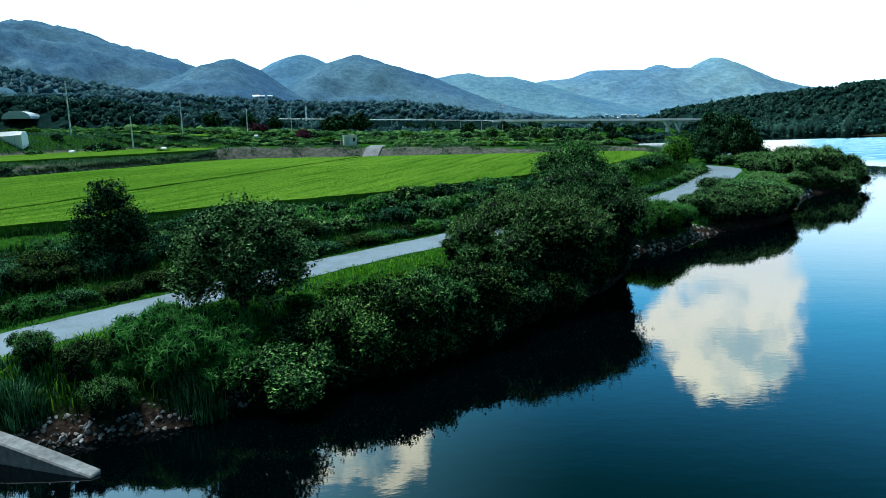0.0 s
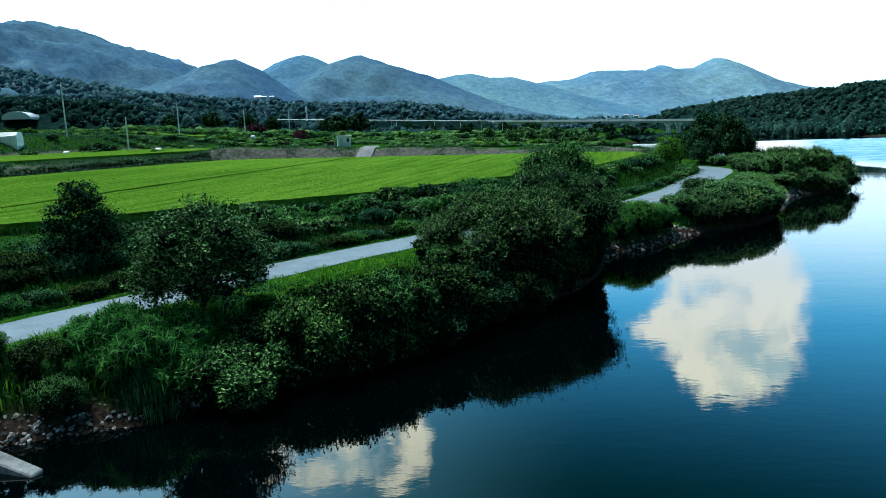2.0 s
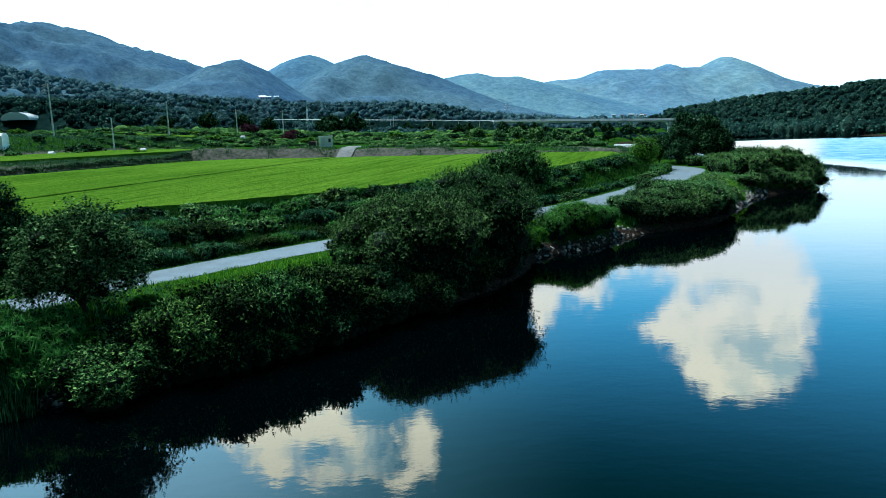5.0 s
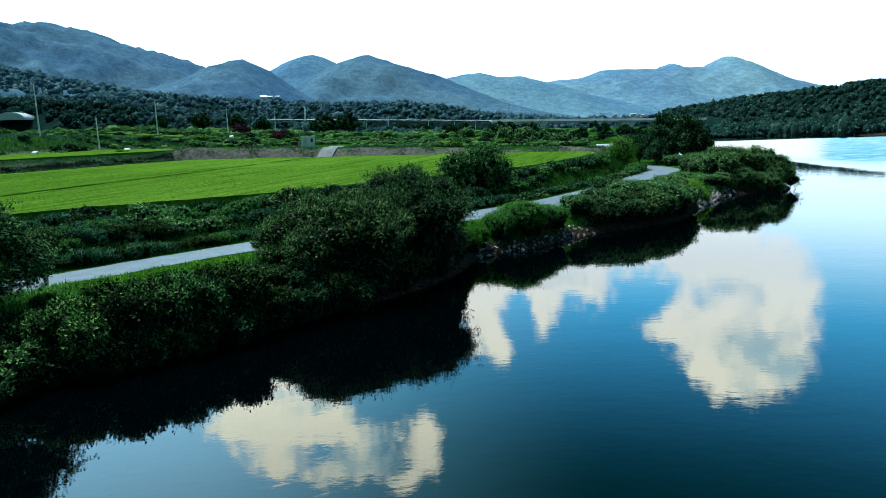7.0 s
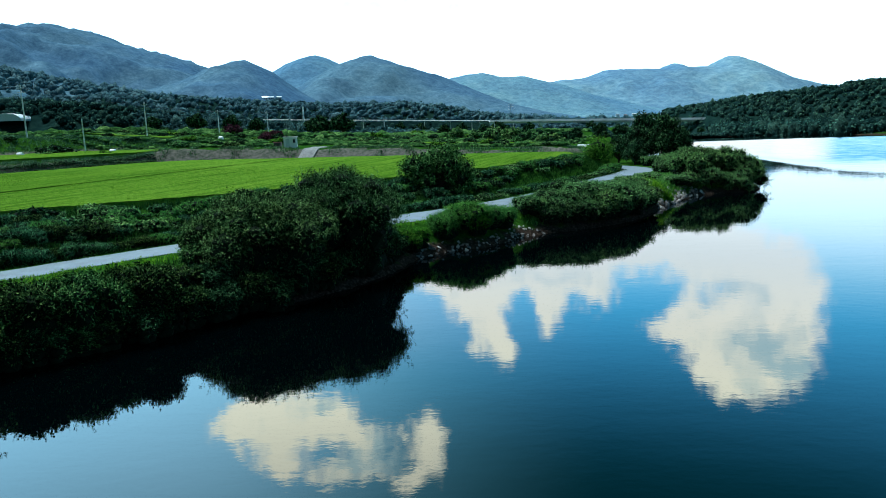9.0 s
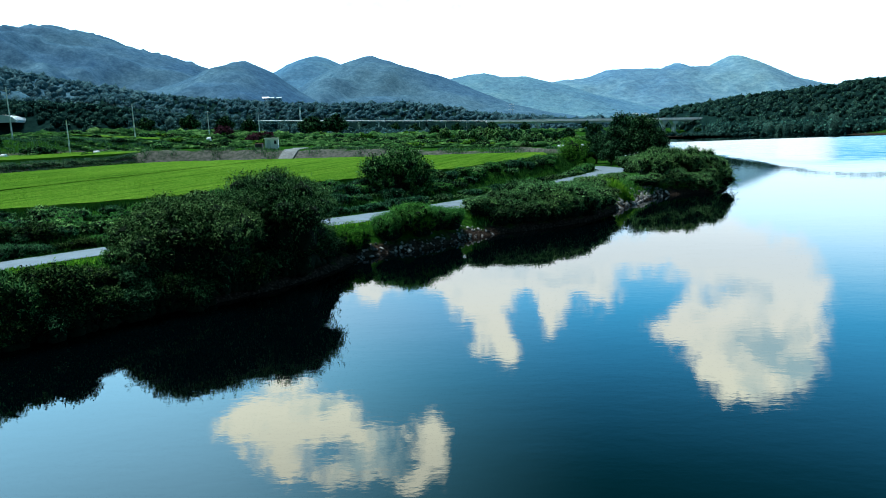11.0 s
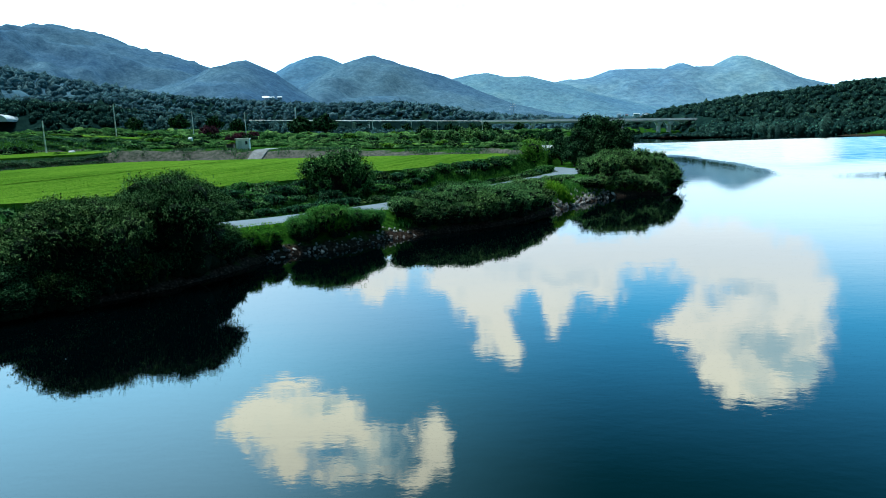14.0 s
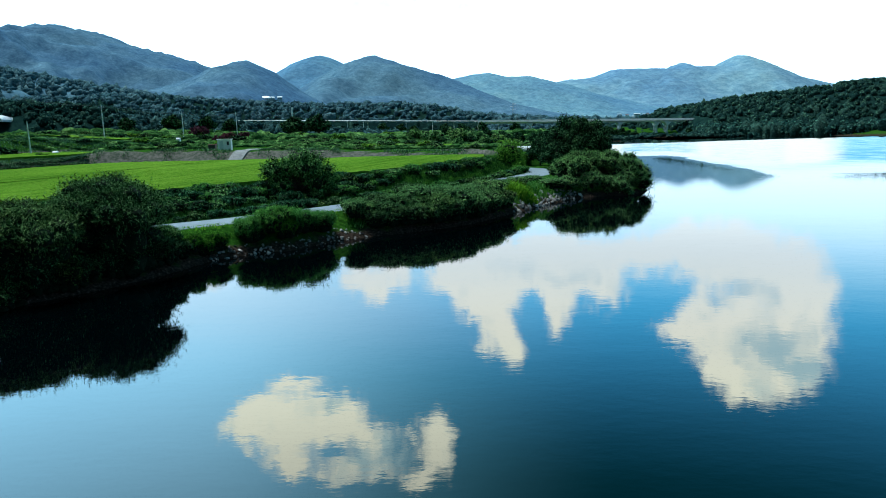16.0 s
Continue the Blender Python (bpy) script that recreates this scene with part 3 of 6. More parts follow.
paddy("paddy_near", [(-44.4, 36.6), (-31, 47), (-14, 61.5), (-5.7, 67.3), (3, 76.5), (11.7, 85.3), (22, 97), (30.4, 112), (36, 123)],
      [(-17.2, 139.5), (-11, 139), (-4, 138), (3, 137), (10, 136.4), (17, 135.6), (24, 134.6), (30, 133), (36, 130.5)], field_z, "dense bright green rice field with fine rows")
paddy("paddy_left", [(-78, 5), (-68, 15), (-60, 22.6), (-45.6, 35.6)], [(-83, 84), (-65, 104), (-46, 139), (-18.2, 139.8)], field_z,
      "bright green rice field cut by a narrow bund")
paddy("paddy_upper", [(-100, 82), (-79, 104), (-62, 127), (-48, 149)], [(-140, 160), (-116, 168), (-86, 172), (-54, 158)],
      lambda x, y: 7.05 + 0.011 * np.clip(y - 105, 0, 100), "bright rice terrace above the main field", 40, 20)
for n_, (near_, far_) in enumerate((([(-150, 196), (-120, 199), (-95, 201), (-72, 202)], [(-150, 206), (-120, 208), (-95, 209), (-72, 209)]),
                                    ([(-165, 232), (-130, 236), (-100, 239), (-74, 240)], [(-165, 246), (-130, 248), (-100, 249), (-74, 249)]),
                                    ([(4, 166), (16, 167), (26, 168), (38, 167)], [(6, 178), (18, 180), (28, 180), (40, 176)]))):
    paddy("paddy_strip", near_, far_, lambda x, y: height(x, y) + 0.55, "narrow bright rice strip on a terrace", 30, 6)


# ---- hills ----
def hill(name, skyline, depth, front, mat, label, back_=None, rough=0.05, step=18, rows=34, base=-3.0, open_to=None):
    """A wooded ridge with the given skyline (x, height), its crest at the given distance."""
    sk = np.array(skyline, float)
    x0, x1 = sk[0, 0], sk[-1, 0]
    xs = np.arange(x0, x1 + step, step)
    prof = np.interp(xs, sk[:, 0], sk[:, 1])
    jag_ = depth * 0.0011
    prof = prof + jag_ * (wave(xs, xs * 0.3, 34 / depth, 2) + 0.6 * wave(xs, xs * 0.7, 90 / depth, 5))
    back_ = back_ or front * 0.8
    ys = np.concatenate([np.linspace(depth - front, depth, rows), np.linspace(depth, depth + back_, 10)[1:]])
    X, Y = np.meshgrid(xs, ys)
    s = np.where(Y < depth, (depth - Y) / front, (Y - depth) / back_)
    crest = (np.cos(np.clip(s, 0, 1) * math.pi) + 1) / 2
    spurs = wave(X, Y * 0.5, 9.0 / front, depth) + 0.6 * wave(X, Y, 21.0 / front, depth * 0.7)
    ker = np.hanning(2 * max(3, int(0.16 * front / step)) + 1)
    soft_ = np.convolve(np.pad(prof, len(ker) // 2, mode="edge"), ker / ker.sum(), "valid")
    u_ = sstep(0.0, 0.45, s)
    P = prof[None, :] * (1 - u_) + soft_[None, :] * u_
    Z = P * crest ** 0.9 + P * rough * 4 * spurs * crest * (1 - crest) * 2 + P * rough * 0.25 * wave(X, Y, 0.09, 1) * crest
    Z = Z + base * (1 - crest) * 2
    if open_to:
        Z = Z * (1 - (1 - sstep(open_to[1], open_to[1] + 50, Y)) * (1 - sstep(open_to[0] - 8, open_to[0] + 14, X)))
    n_, k_ = len(xs), len(ys)
    i = np.arange(n_ * k_).reshape(k_, n_)
    f = np.stack([i[:-1, :-1], i[:-1, 1:], i[1:, 1:], i[1:, :-1]], -1).reshape(-1, 4)
    put(name, mesh_np(name, np.stack([X, Y, Z], -1).reshape(-1, 3), f, mat, True), label=label, category="mountain", kind="structure")
    return xs, ys, Z


# four ridge colours carry painted haze, bluer and paler the farther the ridge
HILL_FAR = hill_material("hazed_far_ridge_woods", (0.125, 0.235, 0.335), (0.19, 0.31, 0.405), 0.02, 0.03)
HILL_MID2 = hill_material("hazed_blue_ridge_woods", (0.11, 0.22, 0.31), (0.17, 0.295, 0.385), 0.03, 0.05)
HILL_MID = hill_material("hazed_middle_ridge_woods", (0.060, 0.122, 0.195), (0.115, 0.205, 0.295), 0.05)
HILL_NEAR = hill_material("hazed_near_ridge_woods", (0.06, 0.125, 0.18), (0.10, 0.185, 0.245), 0.04)
HILL_WOOD = hill_material("wooded_slope", (0.005, 0.016, 0.015), (0.014, 0.036, 0.031), 0.2)

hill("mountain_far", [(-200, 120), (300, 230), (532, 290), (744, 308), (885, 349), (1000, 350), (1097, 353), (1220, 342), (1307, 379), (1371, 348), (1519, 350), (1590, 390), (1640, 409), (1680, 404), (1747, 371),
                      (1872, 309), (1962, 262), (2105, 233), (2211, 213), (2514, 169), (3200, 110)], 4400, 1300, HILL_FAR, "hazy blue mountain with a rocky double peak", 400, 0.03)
hill("mountain_saddle", [(-700, 150), (-300, 210), (-137, 238), (28, 275), (110, 283), (192, 260), (301, 259), (383, 238), (493, 211), (602, 173), (900, 90)], 3400, 1000, HILL_MID2, "wooded ridge tinted pale blue by painted haze", 500, 0.02)
hill("mountain_cone", [(-1100, 130), (-900, 170), (-712, 215), (-668, 249), (-603, 282), (-528, 303), (-477, 288), (-416, 256), (-313, 208), (-100, 120)], 2600, 800, HILL_MID2, "cone-shaped wooded mountain tinted pale blue by painted haze", 300, 0.03)
hill("mountain_dome", [(-640, 70), (-499, 141), (-406, 199), (-333, 235), (-267, 251), (-175, 213), (-105, 194), (-35, 171), (70, 124), (158, 87), (283, 57), (500, 25)], 2200, 900, HILL_MID, "rounded wooded mountain tinted blue-green by painted haze", 300, 0.07)
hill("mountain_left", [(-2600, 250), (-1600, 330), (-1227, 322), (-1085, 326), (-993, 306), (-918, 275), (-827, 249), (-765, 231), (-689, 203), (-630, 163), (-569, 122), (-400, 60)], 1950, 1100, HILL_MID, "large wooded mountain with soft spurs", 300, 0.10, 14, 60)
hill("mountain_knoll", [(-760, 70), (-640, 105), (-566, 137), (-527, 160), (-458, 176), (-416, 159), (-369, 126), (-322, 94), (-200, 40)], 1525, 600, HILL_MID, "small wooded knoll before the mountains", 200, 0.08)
def ground_at(x, y):
    """The ground's height at a place, from the ground's own grid."""
    i, j = int(np.clip(np.searchsorted(gx, x) - 1, 0, nx - 2)), int(np.clip(np.searchsorted(gy, y) - 1, 0, ny - 2))
    u, w = (x - gx[i]) / (gx[i + 1] - gx[i]), (y - gy[j]) / (gy[j + 1] - gy[j])
    return float((GZ[j, i] * (1 - u) + GZ[j, i + 1] * u) * (1 - w) + (GZ[j + 1, i] * (1 - u) + GZ[j + 1, i + 1] * u) * w)



def leaf_mesh(name, centres, out, size, mat, rng, slim=0.5, droop=0.35):
    """Folded leaves at the given centres, facing more or less outwards."""
    n = len(centres)
    nrm = out + rng.normal(0, 0.42, (n, 3)) + (0, 0, 0.25)
    nrm /= np.linalg.norm(nrm, axis=1)[:, None]
    t = np.cross(nrm, rng.normal(0, 1, (n, 3)))
    t /= np.linalg.norm(t, axis=1)[:, None] + 1e-9
    b = np.cross(nrm, t)
    L = (size * rng.uniform(0.6, 1.4, n))[:, None]
    w = L * slim * 0.5
    v = np.stack([centres - t * L * 0.5, centres + b * w - nrm * L * 0.10, centres + t * L * 0.5 - nrm * L * droop * 0.4 - (0, 0, 1) * L * droop * 0.3, centres - b * w - nrm * L * 0.10], 1)
    f = np.arange(n * 4).reshape(n, 4)
    return mesh_np(name, v.reshape(-1, 3), f, mat)


def spray_mesh(name, centres, out, twig, leaf, k, mat, rng, slim=0.5, rise=0.45):
    """Twigs with k small leaves each, set alternately, their faces turned more or less to the sky."""
    n = len(centres)

    def unit(v):
        return v / (np.linalg.norm(v, axis=-1, keepdims=True) + 1e-9)
    axis = unit(out + rng.normal(0, 0.45, (n, 3)) + (0, 0, rise))
    side = unit(np.cross(axis, rng.normal(0, 1, (n, 3))))
    L_ = twig * rng.uniform(0.6, 1.35, (n, 1, 1))
    step = (np.arange(k) + 0.6) / k
    sgn = np.where(np.arange(k) % 2, 1.0, -1.0)
    base = centres[:, None] + axis[:, None] * L_ * (step[None, :, None] - 0.5)
    way = unit(axis[:, None] * 0.6 + side[:, None] * sgn[None, :, None] * 0.8 + rng.normal(0, 0.3, (n, k, 3)))
    nrm = unit(out[:, None] * 0.3 + rng.normal(0, 0.33, (n, k, 3)) + (0, 0, 1.0))
    wide = unit(np.cross(way, nrm))
    ln = leaf * rng.uniform(0.6, 1.4, (n, k, 1))
    mid_ = base + way * ln * 0.45
    v = np.stack([base, mid_ + wide * ln * slim * 0.5, base + way * ln - (0, 0, 1) * ln * 0.12, mid_ - wide * ln * slim * 0.5], 2).reshape(-1, 3)
    return mesh_np(name, v, np.arange(n * k * 4).reshape(-1, 4), mat)


# ---- woods on the slopes ----
def ico(sub):
    bm = bmesh.new()
    bmesh.ops.create_icosphere(bm, subdivisions=sub, radius=1)
    v = np.array([p.co[:] for p in bm.verts])
    f = np.array([[q.index for q in p.verts] for p in bm.faces])
    bm.free()
    return v, f


def crowns(name, pts, radius, mat, label, sub=2, rng=None, tall=1.1, category="woods", leaves=0, blue=False):
    """Uncountable tree tops on a slope, joined: uneven lumps of many sizes."""
    v0, f0 = ico(sub)
    n = len(pts)
    r = radius * rng.uniform(0.5, 1.0, n) * (1 + 0.8 * rng.random(n) ** 3)
    V = np.repeat(v0[None], n, 0)
    ph = rng.uniform(0, 6.28, (n, 1, 3))
    lump = 1 + 0.24 * np.sin(V[..., :1] * 4.1 + ph[..., :1]) * np.cos(V[..., 1:2] * 3.7 + ph[..., 1:2]) + 0.18 * np.sin(V[..., 2:] * 5.3 + ph[..., 2:]) + rng.normal(0, 0.07, (n, len(v0), 1))
    V = V * lump * r[:, None, None] * np.stack([np.ones(n), np.ones(n), tall * rng.uniform(0.8, 1.3, n)], -1)[:, None]
    V = V + np.asarray(pts)[:, None]
    F = f0[None] + (np.arange(n) * len(v0))[:, None, None]
    if leaves:
        d = rng.normal(0, 1, (n, leaves, 3)) + (0, 0, 0.35)
        d /= np.linalg.norm(d, axis=2)[..., None]
        w_ = r[:, None, None] * np.array([1, 1, tall])
        c_ = (np.asarray(pts)[:, None] + d * w_ * rng.uniform(0.8, 1.15, (n, leaves, 1))).reshape(-1, 3)
        twigs = leaf_mesh(name + "_sprays", c_, d.reshape(-1, 3), radius * 0.46, SPRAY_BLUE if blue is True else (blue or SPRAY), rng, 0.75)
        put("woodland_sprays", twigs, label=label.replace("dense ", "loose leaf sprays of "), category=category, kind="stuff")
        V = (V - np.asarray(pts)[:, None]) * 0.86 + np.asarray(pts)[:, None]
    return put(name, mesh_np(name, V.reshape(-1, 3), F.reshape(-1, 3), mat, True), label=label, category=category, kind="stuff")


def on_hill(g, n, rng, lo=0.04, hi=1.0):
    """Random places on the near side of a hill grid."""
    xs, ys, Z = g
    k = int(len(ys) - 9)
    u, v = rng.uniform(0, len(xs) - 1.01, n), rng.uniform(lo * (k - 1), min(hi * (k - 1) + 2, k + 2), n)
    i, j = u.astype(int), v.astype(int)
    x = xs[i] + (u - i) * (xs[1] - xs[0])
    y = ys[j] + (v - j) * (ys[j + 1] - ys[j])
    z = Z[j, i] + (u - i) * (Z[j, np.minimum(i + 1, len(xs) - 1)] - Z[j, i]) + (v - j) * (Z[j + 1, i] - Z[j, i])
    return np.stack([x, y, z], -1)


def canopy_material(name, dark, mid, light):
    m, t, b = material(name)
    isl = t.nodes.new("ShaderNodeNewGeometry").outputs["Random Per Island"]
    f = noise_fac(t, 1.3, 6, rough=0.8)
    c = ramp(t, isl, [(0.0, dark), (0.6, mid), (1.0, light)])
    c = mixcol(t, 0.9, c, ramp(t, f, [(0.38, (0.25, 0.3, 0.32)), (0.62, (1.6, 1.5, 1.35))]), "MULTIPLY")
    t.links.new(c, b.inputs["Base Color"])
    b.inputs["Roughness"].default_value = 1.0
    b.inputs["Specular IOR Level"].default_value = 0.0
    bump(t, b, f, 1.0, 1.4)
    return m


rng = np.random.default_rng(5)
CANOPY = canopy_material("slope_canopy", (0.007, 0.022, 0.022), (0.020, 0.052, 0.048), (0.05, 0.105, 0.085))
SPRAY = leafy("slope_leaf_spray", (0.016, 0.050, 0.047), (0.048, 0.118, 0.102), (0.11, 0.23, 0.17), 0.1)
# next four have haze mixed into the greens, for woods farther off
SPRAY_MID = leafy("hazed_ridge_leaf_spray", (0.040, 0.10, 0.115), (0.09, 0.185, 0.20), (0.16, 0.29, 0.28), 0.1)
SPRAY_BLUE = leafy("hazed_distant_leaf_spray", (0.045, 0.10, 0.135), (0.090, 0.18, 0.22), (0.16, 0.28, 0.31), 0.1)
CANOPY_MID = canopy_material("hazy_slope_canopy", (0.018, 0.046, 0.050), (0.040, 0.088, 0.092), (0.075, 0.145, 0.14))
CANOPY_BLUE = canopy_material("hazed_distant_canopy", (0.042, 0.092, 0.125), (0.075, 0.15, 0.185), (0.12, 0.21, 0.245))
right = hill("hill_right", [(150, 2), (191, 13), (231, 24), (287, 31), (343, 36), (381, 40), (409, 43), (436, 44), (520, 48), (650, 52), (900, 60), (1400, 50), (2000, 30)], 690, 262, HILL_WOOD, "low wooded hill across the lake", 200, 0.05, 8, 30, open_to=(210, 600))
hw_ = on_hill(right, 12500, rng) + (0, 0, 1.2)
hw_ = hw_[(hw_[:, 0] > 208) | (hw_[:, 1] > 604)]
crowns("hill_woods", hw_, 2.9, CANOPY, "dense dark mixed woods covering the lakeside hill", 1, rng, 1.0, "woods", 13)
left = hill("hill_left", [(-900, 70), (-400, 52), (-300, 42), (-243, 33), (-212, 31), (-182, 28), (-151, 23), (-121, 20), (-90, 15), (-40, 10), (0, 7)], 395, 120, HILL_WOOD, "low wooded slope behind the terraces", 120, 0.05, 6, 22)
woods_left = on_hill(left, 5400, rng, 0.08) + (0, 0, 1.5)
woods_left = woods_left[((woods_left[:, 0] + 208) / 17) ** 2 + ((woods_left[:, 1] - 340) / 19) ** 2 > 1]
# trees past this wavering line take the haze-tinted colours
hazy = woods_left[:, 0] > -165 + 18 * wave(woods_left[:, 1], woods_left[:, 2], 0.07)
crowns("slope_woods", woods_left[hazy], 2.4, CANOPY_MID, "trees on the far end of the slope, tinted blue for haze", 1, rng, 1.0, "woods", 15, SPRAY_MID)
crowns("slope_woods", woods_left[~hazy], 2.4, CANOPY, "dense dark green trees on the slope above the terraces", 1, rng, 1.0, "woods", 15)
mid = hill("hill_middle", [(-520, 60), (-330, 58), (-240, 50), (-180, 45), (-120, 41), (-60, 40), (-10, 36), (40, 26), (120, 18), (220, 14), (320, 10)], 780, 170, HILL_WOOD, "low wooded ridge beyond the viaduct", 120, 0.06, 8, 22)
crowns("ridge_woods", on_hill(mid, 4200, rng, 0.05) + (0, 0, 1.5), 3.8, CANOPY_BLUE, "dense woods on the low ridge, tinted blue for haze", 1, rng, 0.95, "woods", 9, SPRAY_MID)
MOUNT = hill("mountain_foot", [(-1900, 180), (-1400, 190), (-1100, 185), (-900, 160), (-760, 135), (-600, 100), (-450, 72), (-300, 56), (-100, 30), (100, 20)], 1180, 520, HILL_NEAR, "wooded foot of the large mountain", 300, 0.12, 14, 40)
crowns("foot_woods", on_hill(MOUNT, 9000, rng, 0.05) + (0, 0, 2), 7.0, CANOPY_BLUE, "dense woods on the mountain's foot, tinted blue-green for haze", 1, rng, 1.0, "woods", 4, True)


# crops in rows on the terraces, and the belt of trees along the far shore
CROP = canopy_material("crop_leaf", (0.030, 0.095, 0.028), (0.092, 0.215, 0.062), (0.19, 0.36, 0.11))
cx, cy = [], []
for row in range(34):
    y0 = 149 + row * 4.3 + rng.uniform(-1, 1)
    for x0 in np.arange(-185 + rng.uniform(0, 30), 55, 1.25):
        if math.sin(x0 * 0.06 + row * 1.7) > -0.35:
            cx.append(x0 + rng.uniform(-0.5, 0.5))
            cy.append(y0 + 0.05 * x0 + rng.uniform(-0.5, 0.5))
cx, cy = np.array(cx), np.array(cy)
ok = (side_dist(cx, cy, FIELD_F) > 7) & (side_dist(cx, cy, shore_c) > 10) & ~((np.abs(cx + 19) < 6) & (cy < 166)) & (side_dist(cx, cy, [(-140, 160), (-116, 168), (-86, 172), (-54, 158)]) > 1)
cx, cy = cx[ok], cy[ok]
crowns("crop_rows", np.stack([cx, cy, height(cx, cy) + 0.2], -1), 0.95, CROP, "rows of leafy crops and weeds on the terraces", 2, rng, 0.5, "crops")
vx, vy = rng.uniform(-150, 165, 5200), 235 + 330 * rng.random(5200) ** 1.3
ok = (side_dist(vx, vy, shore_c) > 9) & (wave(vx, vy, 0.035, 3) > -0.25)
vx, vy = vx[ok], vy[ok]
crowns("valley_scrub", np.stack([vx, vy, height(vx, vy) + 0.3], -1), 2.1, CROP, "patchy green scrub and orchards across the valley floor", 2, rng, 0.55, "scrub")
far_line = np.array([(202, 486), (208, 474), (228, 441), (240, 400), (300, 362), (450, 312), (700, 275)])
tq = rng.uniform(0, len(far_line) - 1.001, 2300)
ii = tq.astype(int)
fp = far_line[ii] + (far_line[ii + 1] - far_line[ii]) * (tq - ii)[:, None] + np.stack([rng.uniform(-2, 6, 2300), rng.uniform(0.5, 34, 2300)], -1)
crowns("shore_woods", np.column_stack([fp, 3.0 + (fp[:, 1] * 0)]), 3.4, CANOPY, "dense dark trees crowding the far shore", 1, rng, 1.3, "woods", 30)


sx_, sy_ = rng.uniform(100, 212, 2600), rng.uniform(425, 605, 2600)
ok = (side_dist(sx_, sy_, shore_c) > 1.5) & ~((sx_ > 176) & (sx_ < 206) & (sy_ > 545)) 
sx_, sy_ = sx_[ok], sy_[ok]
crowns("bank_scrub", np.stack([sx_, sy_, height(sx_, sy_) + 0.4], -1), 2.1, CANOPY, "low dark scrub on the bank below the viaduct", 1, rng, 0.8, "scrub", 8)


# ---- leaves, trees and shrubs ----
def cloud_of_leaves(lobes, n, rng, inner=0.25, squash=0.85):
    """Centres and outward ways of n leaves spread over overlapping lobes (x, y, z, r)."""
    lob = np.array(lobes, float)
    pick = rng.choice(len(lob), n, p=lob[:, 3] ** 2 / (lob[:, 3] ** 2).sum())
    d = rng.normal(0, 1, (n, 3))
    d[:, 2] += 0.25
    d /= np.linalg.norm(d, axis=1)[:, None]
    r = lob[pick, 3] * np.where(rng.random(n) < inner, rng.uniform(0.3, 0.85, n), rng.uniform(0.82, 1.12, n))
    r = r * np.where(rng.random(n) < 0.16, rng.uniform(1.05, 1.5, n), 1.0)
    r = r * (1 + 0.16 * np.sin(d[:, 0] * 7 + pick) * np.cos(d[:, 1] * 6 + pick * 2) + 0.10 * np.sin(d[:, 2] * 11 + pick))
    c = lob[pick, :3] + d * r[:, None] * (1, 1, squash)
    return c, d


def dome_lobes(rx, ry, h, k, rng, low=0.2, size=0.36):
    """Lobes filling a shrub of half-widths rx, ry and height h."""
    k, size = int(k * 2.3), size * 0.68
    out = []
    for i in range(k):
        a_ = i * 2.39996 + rng.uniform(-0.4, 0.4)
        q = math.sqrt((i + 0.5) / k)
        zz = h * (low + (0.86 - low) * rng.uniform(0.25, 1.0) * math.sqrt(max(0.0, 1 - (q * 0.86) ** 2)) + 0.05)
        r = size * min(rx, ry, h) * rng.uniform(0.7, 1.25) * 1.25
        out.append((rx * 0.86 * q * math.cos(a_), ry * 0.86 * q * math.sin(a_), zz, r))
    return out


def canopy_lobes(rx, ry, h, k, rng, size=0.3):
    """Lobes of a bush whose crown overhangs: widest above its middle."""
    out = []
    for i in range(int(k * 2.2)):
        a_ = i * 2.39996 + rng.uniform(-0.4, 0.4)
        q = math.sqrt((i + 0.5) / int(k * 2.2))
        r = size * min(rx, ry, h) * rng.uniform(0.5, 1.3)
        a_, q = a_ + rng.uniform(-0.3, 0.3), q * rng.uniform(0.82, 1.12)
        zz = h * (0.52 + 0.42 * math.sqrt(max(0.0, 1 - 0.9 * min(1, q) ** 2)) * rng.uniform(0.68, 1.12)) - r * 0.5
        out.append((rx * 0.88 * q * math.cos(a_), ry * 0.88 * q * math.sin(a_), max(zz, r * 0.8), r))
    return out


def stems(lobes, trunk, r0, rng, twigs=3, sides=5):
    """Tapering, bent limbs from the foot to the lobes."""
    bm = bmesh.new()
    foot = Vector((0, 0, -0.3))
    split_at = Vector((0, 0, trunk))
    if trunk > 0.3:
        tube(bm, foot, (0.05, 0.03, trunk * 0.5), r0 * 1.25, r0)
        tube(bm, (0.05, 0.03, trunk * 0.5), split_at, r0, r0 * 0.8)
    for x, y, z, r in lobes:
        a_ = split_at + Vector(rng.normal(0, 0.06, 3)) if trunk > 0.3 else Vector((x * 0.12, y * 0.12, -0.3))
        b_ = Vector((x, y, z))
        m_ = a_.lerp(b_, 0.5) + Vector((rng.normal(0, 0.12), rng.normal(0, 0.12), 0.12 * (b_ - a_).length))
        tube(bm, a_, m_, r0 * 0.5, r0 * 0.33, sides)
        tube(bm, m_, b_, r0 * 0.33, r0 * 0.12, sides)
        for _ in range(twigs):
            d = Vector(rng.normal(0, 1, 3)).normalized()
            tube(bm, b_.lerp(m_, 0.3), b_ + d * r * 0.85, r0 * 0.14, r0 * 0.04, 4)
    return bm


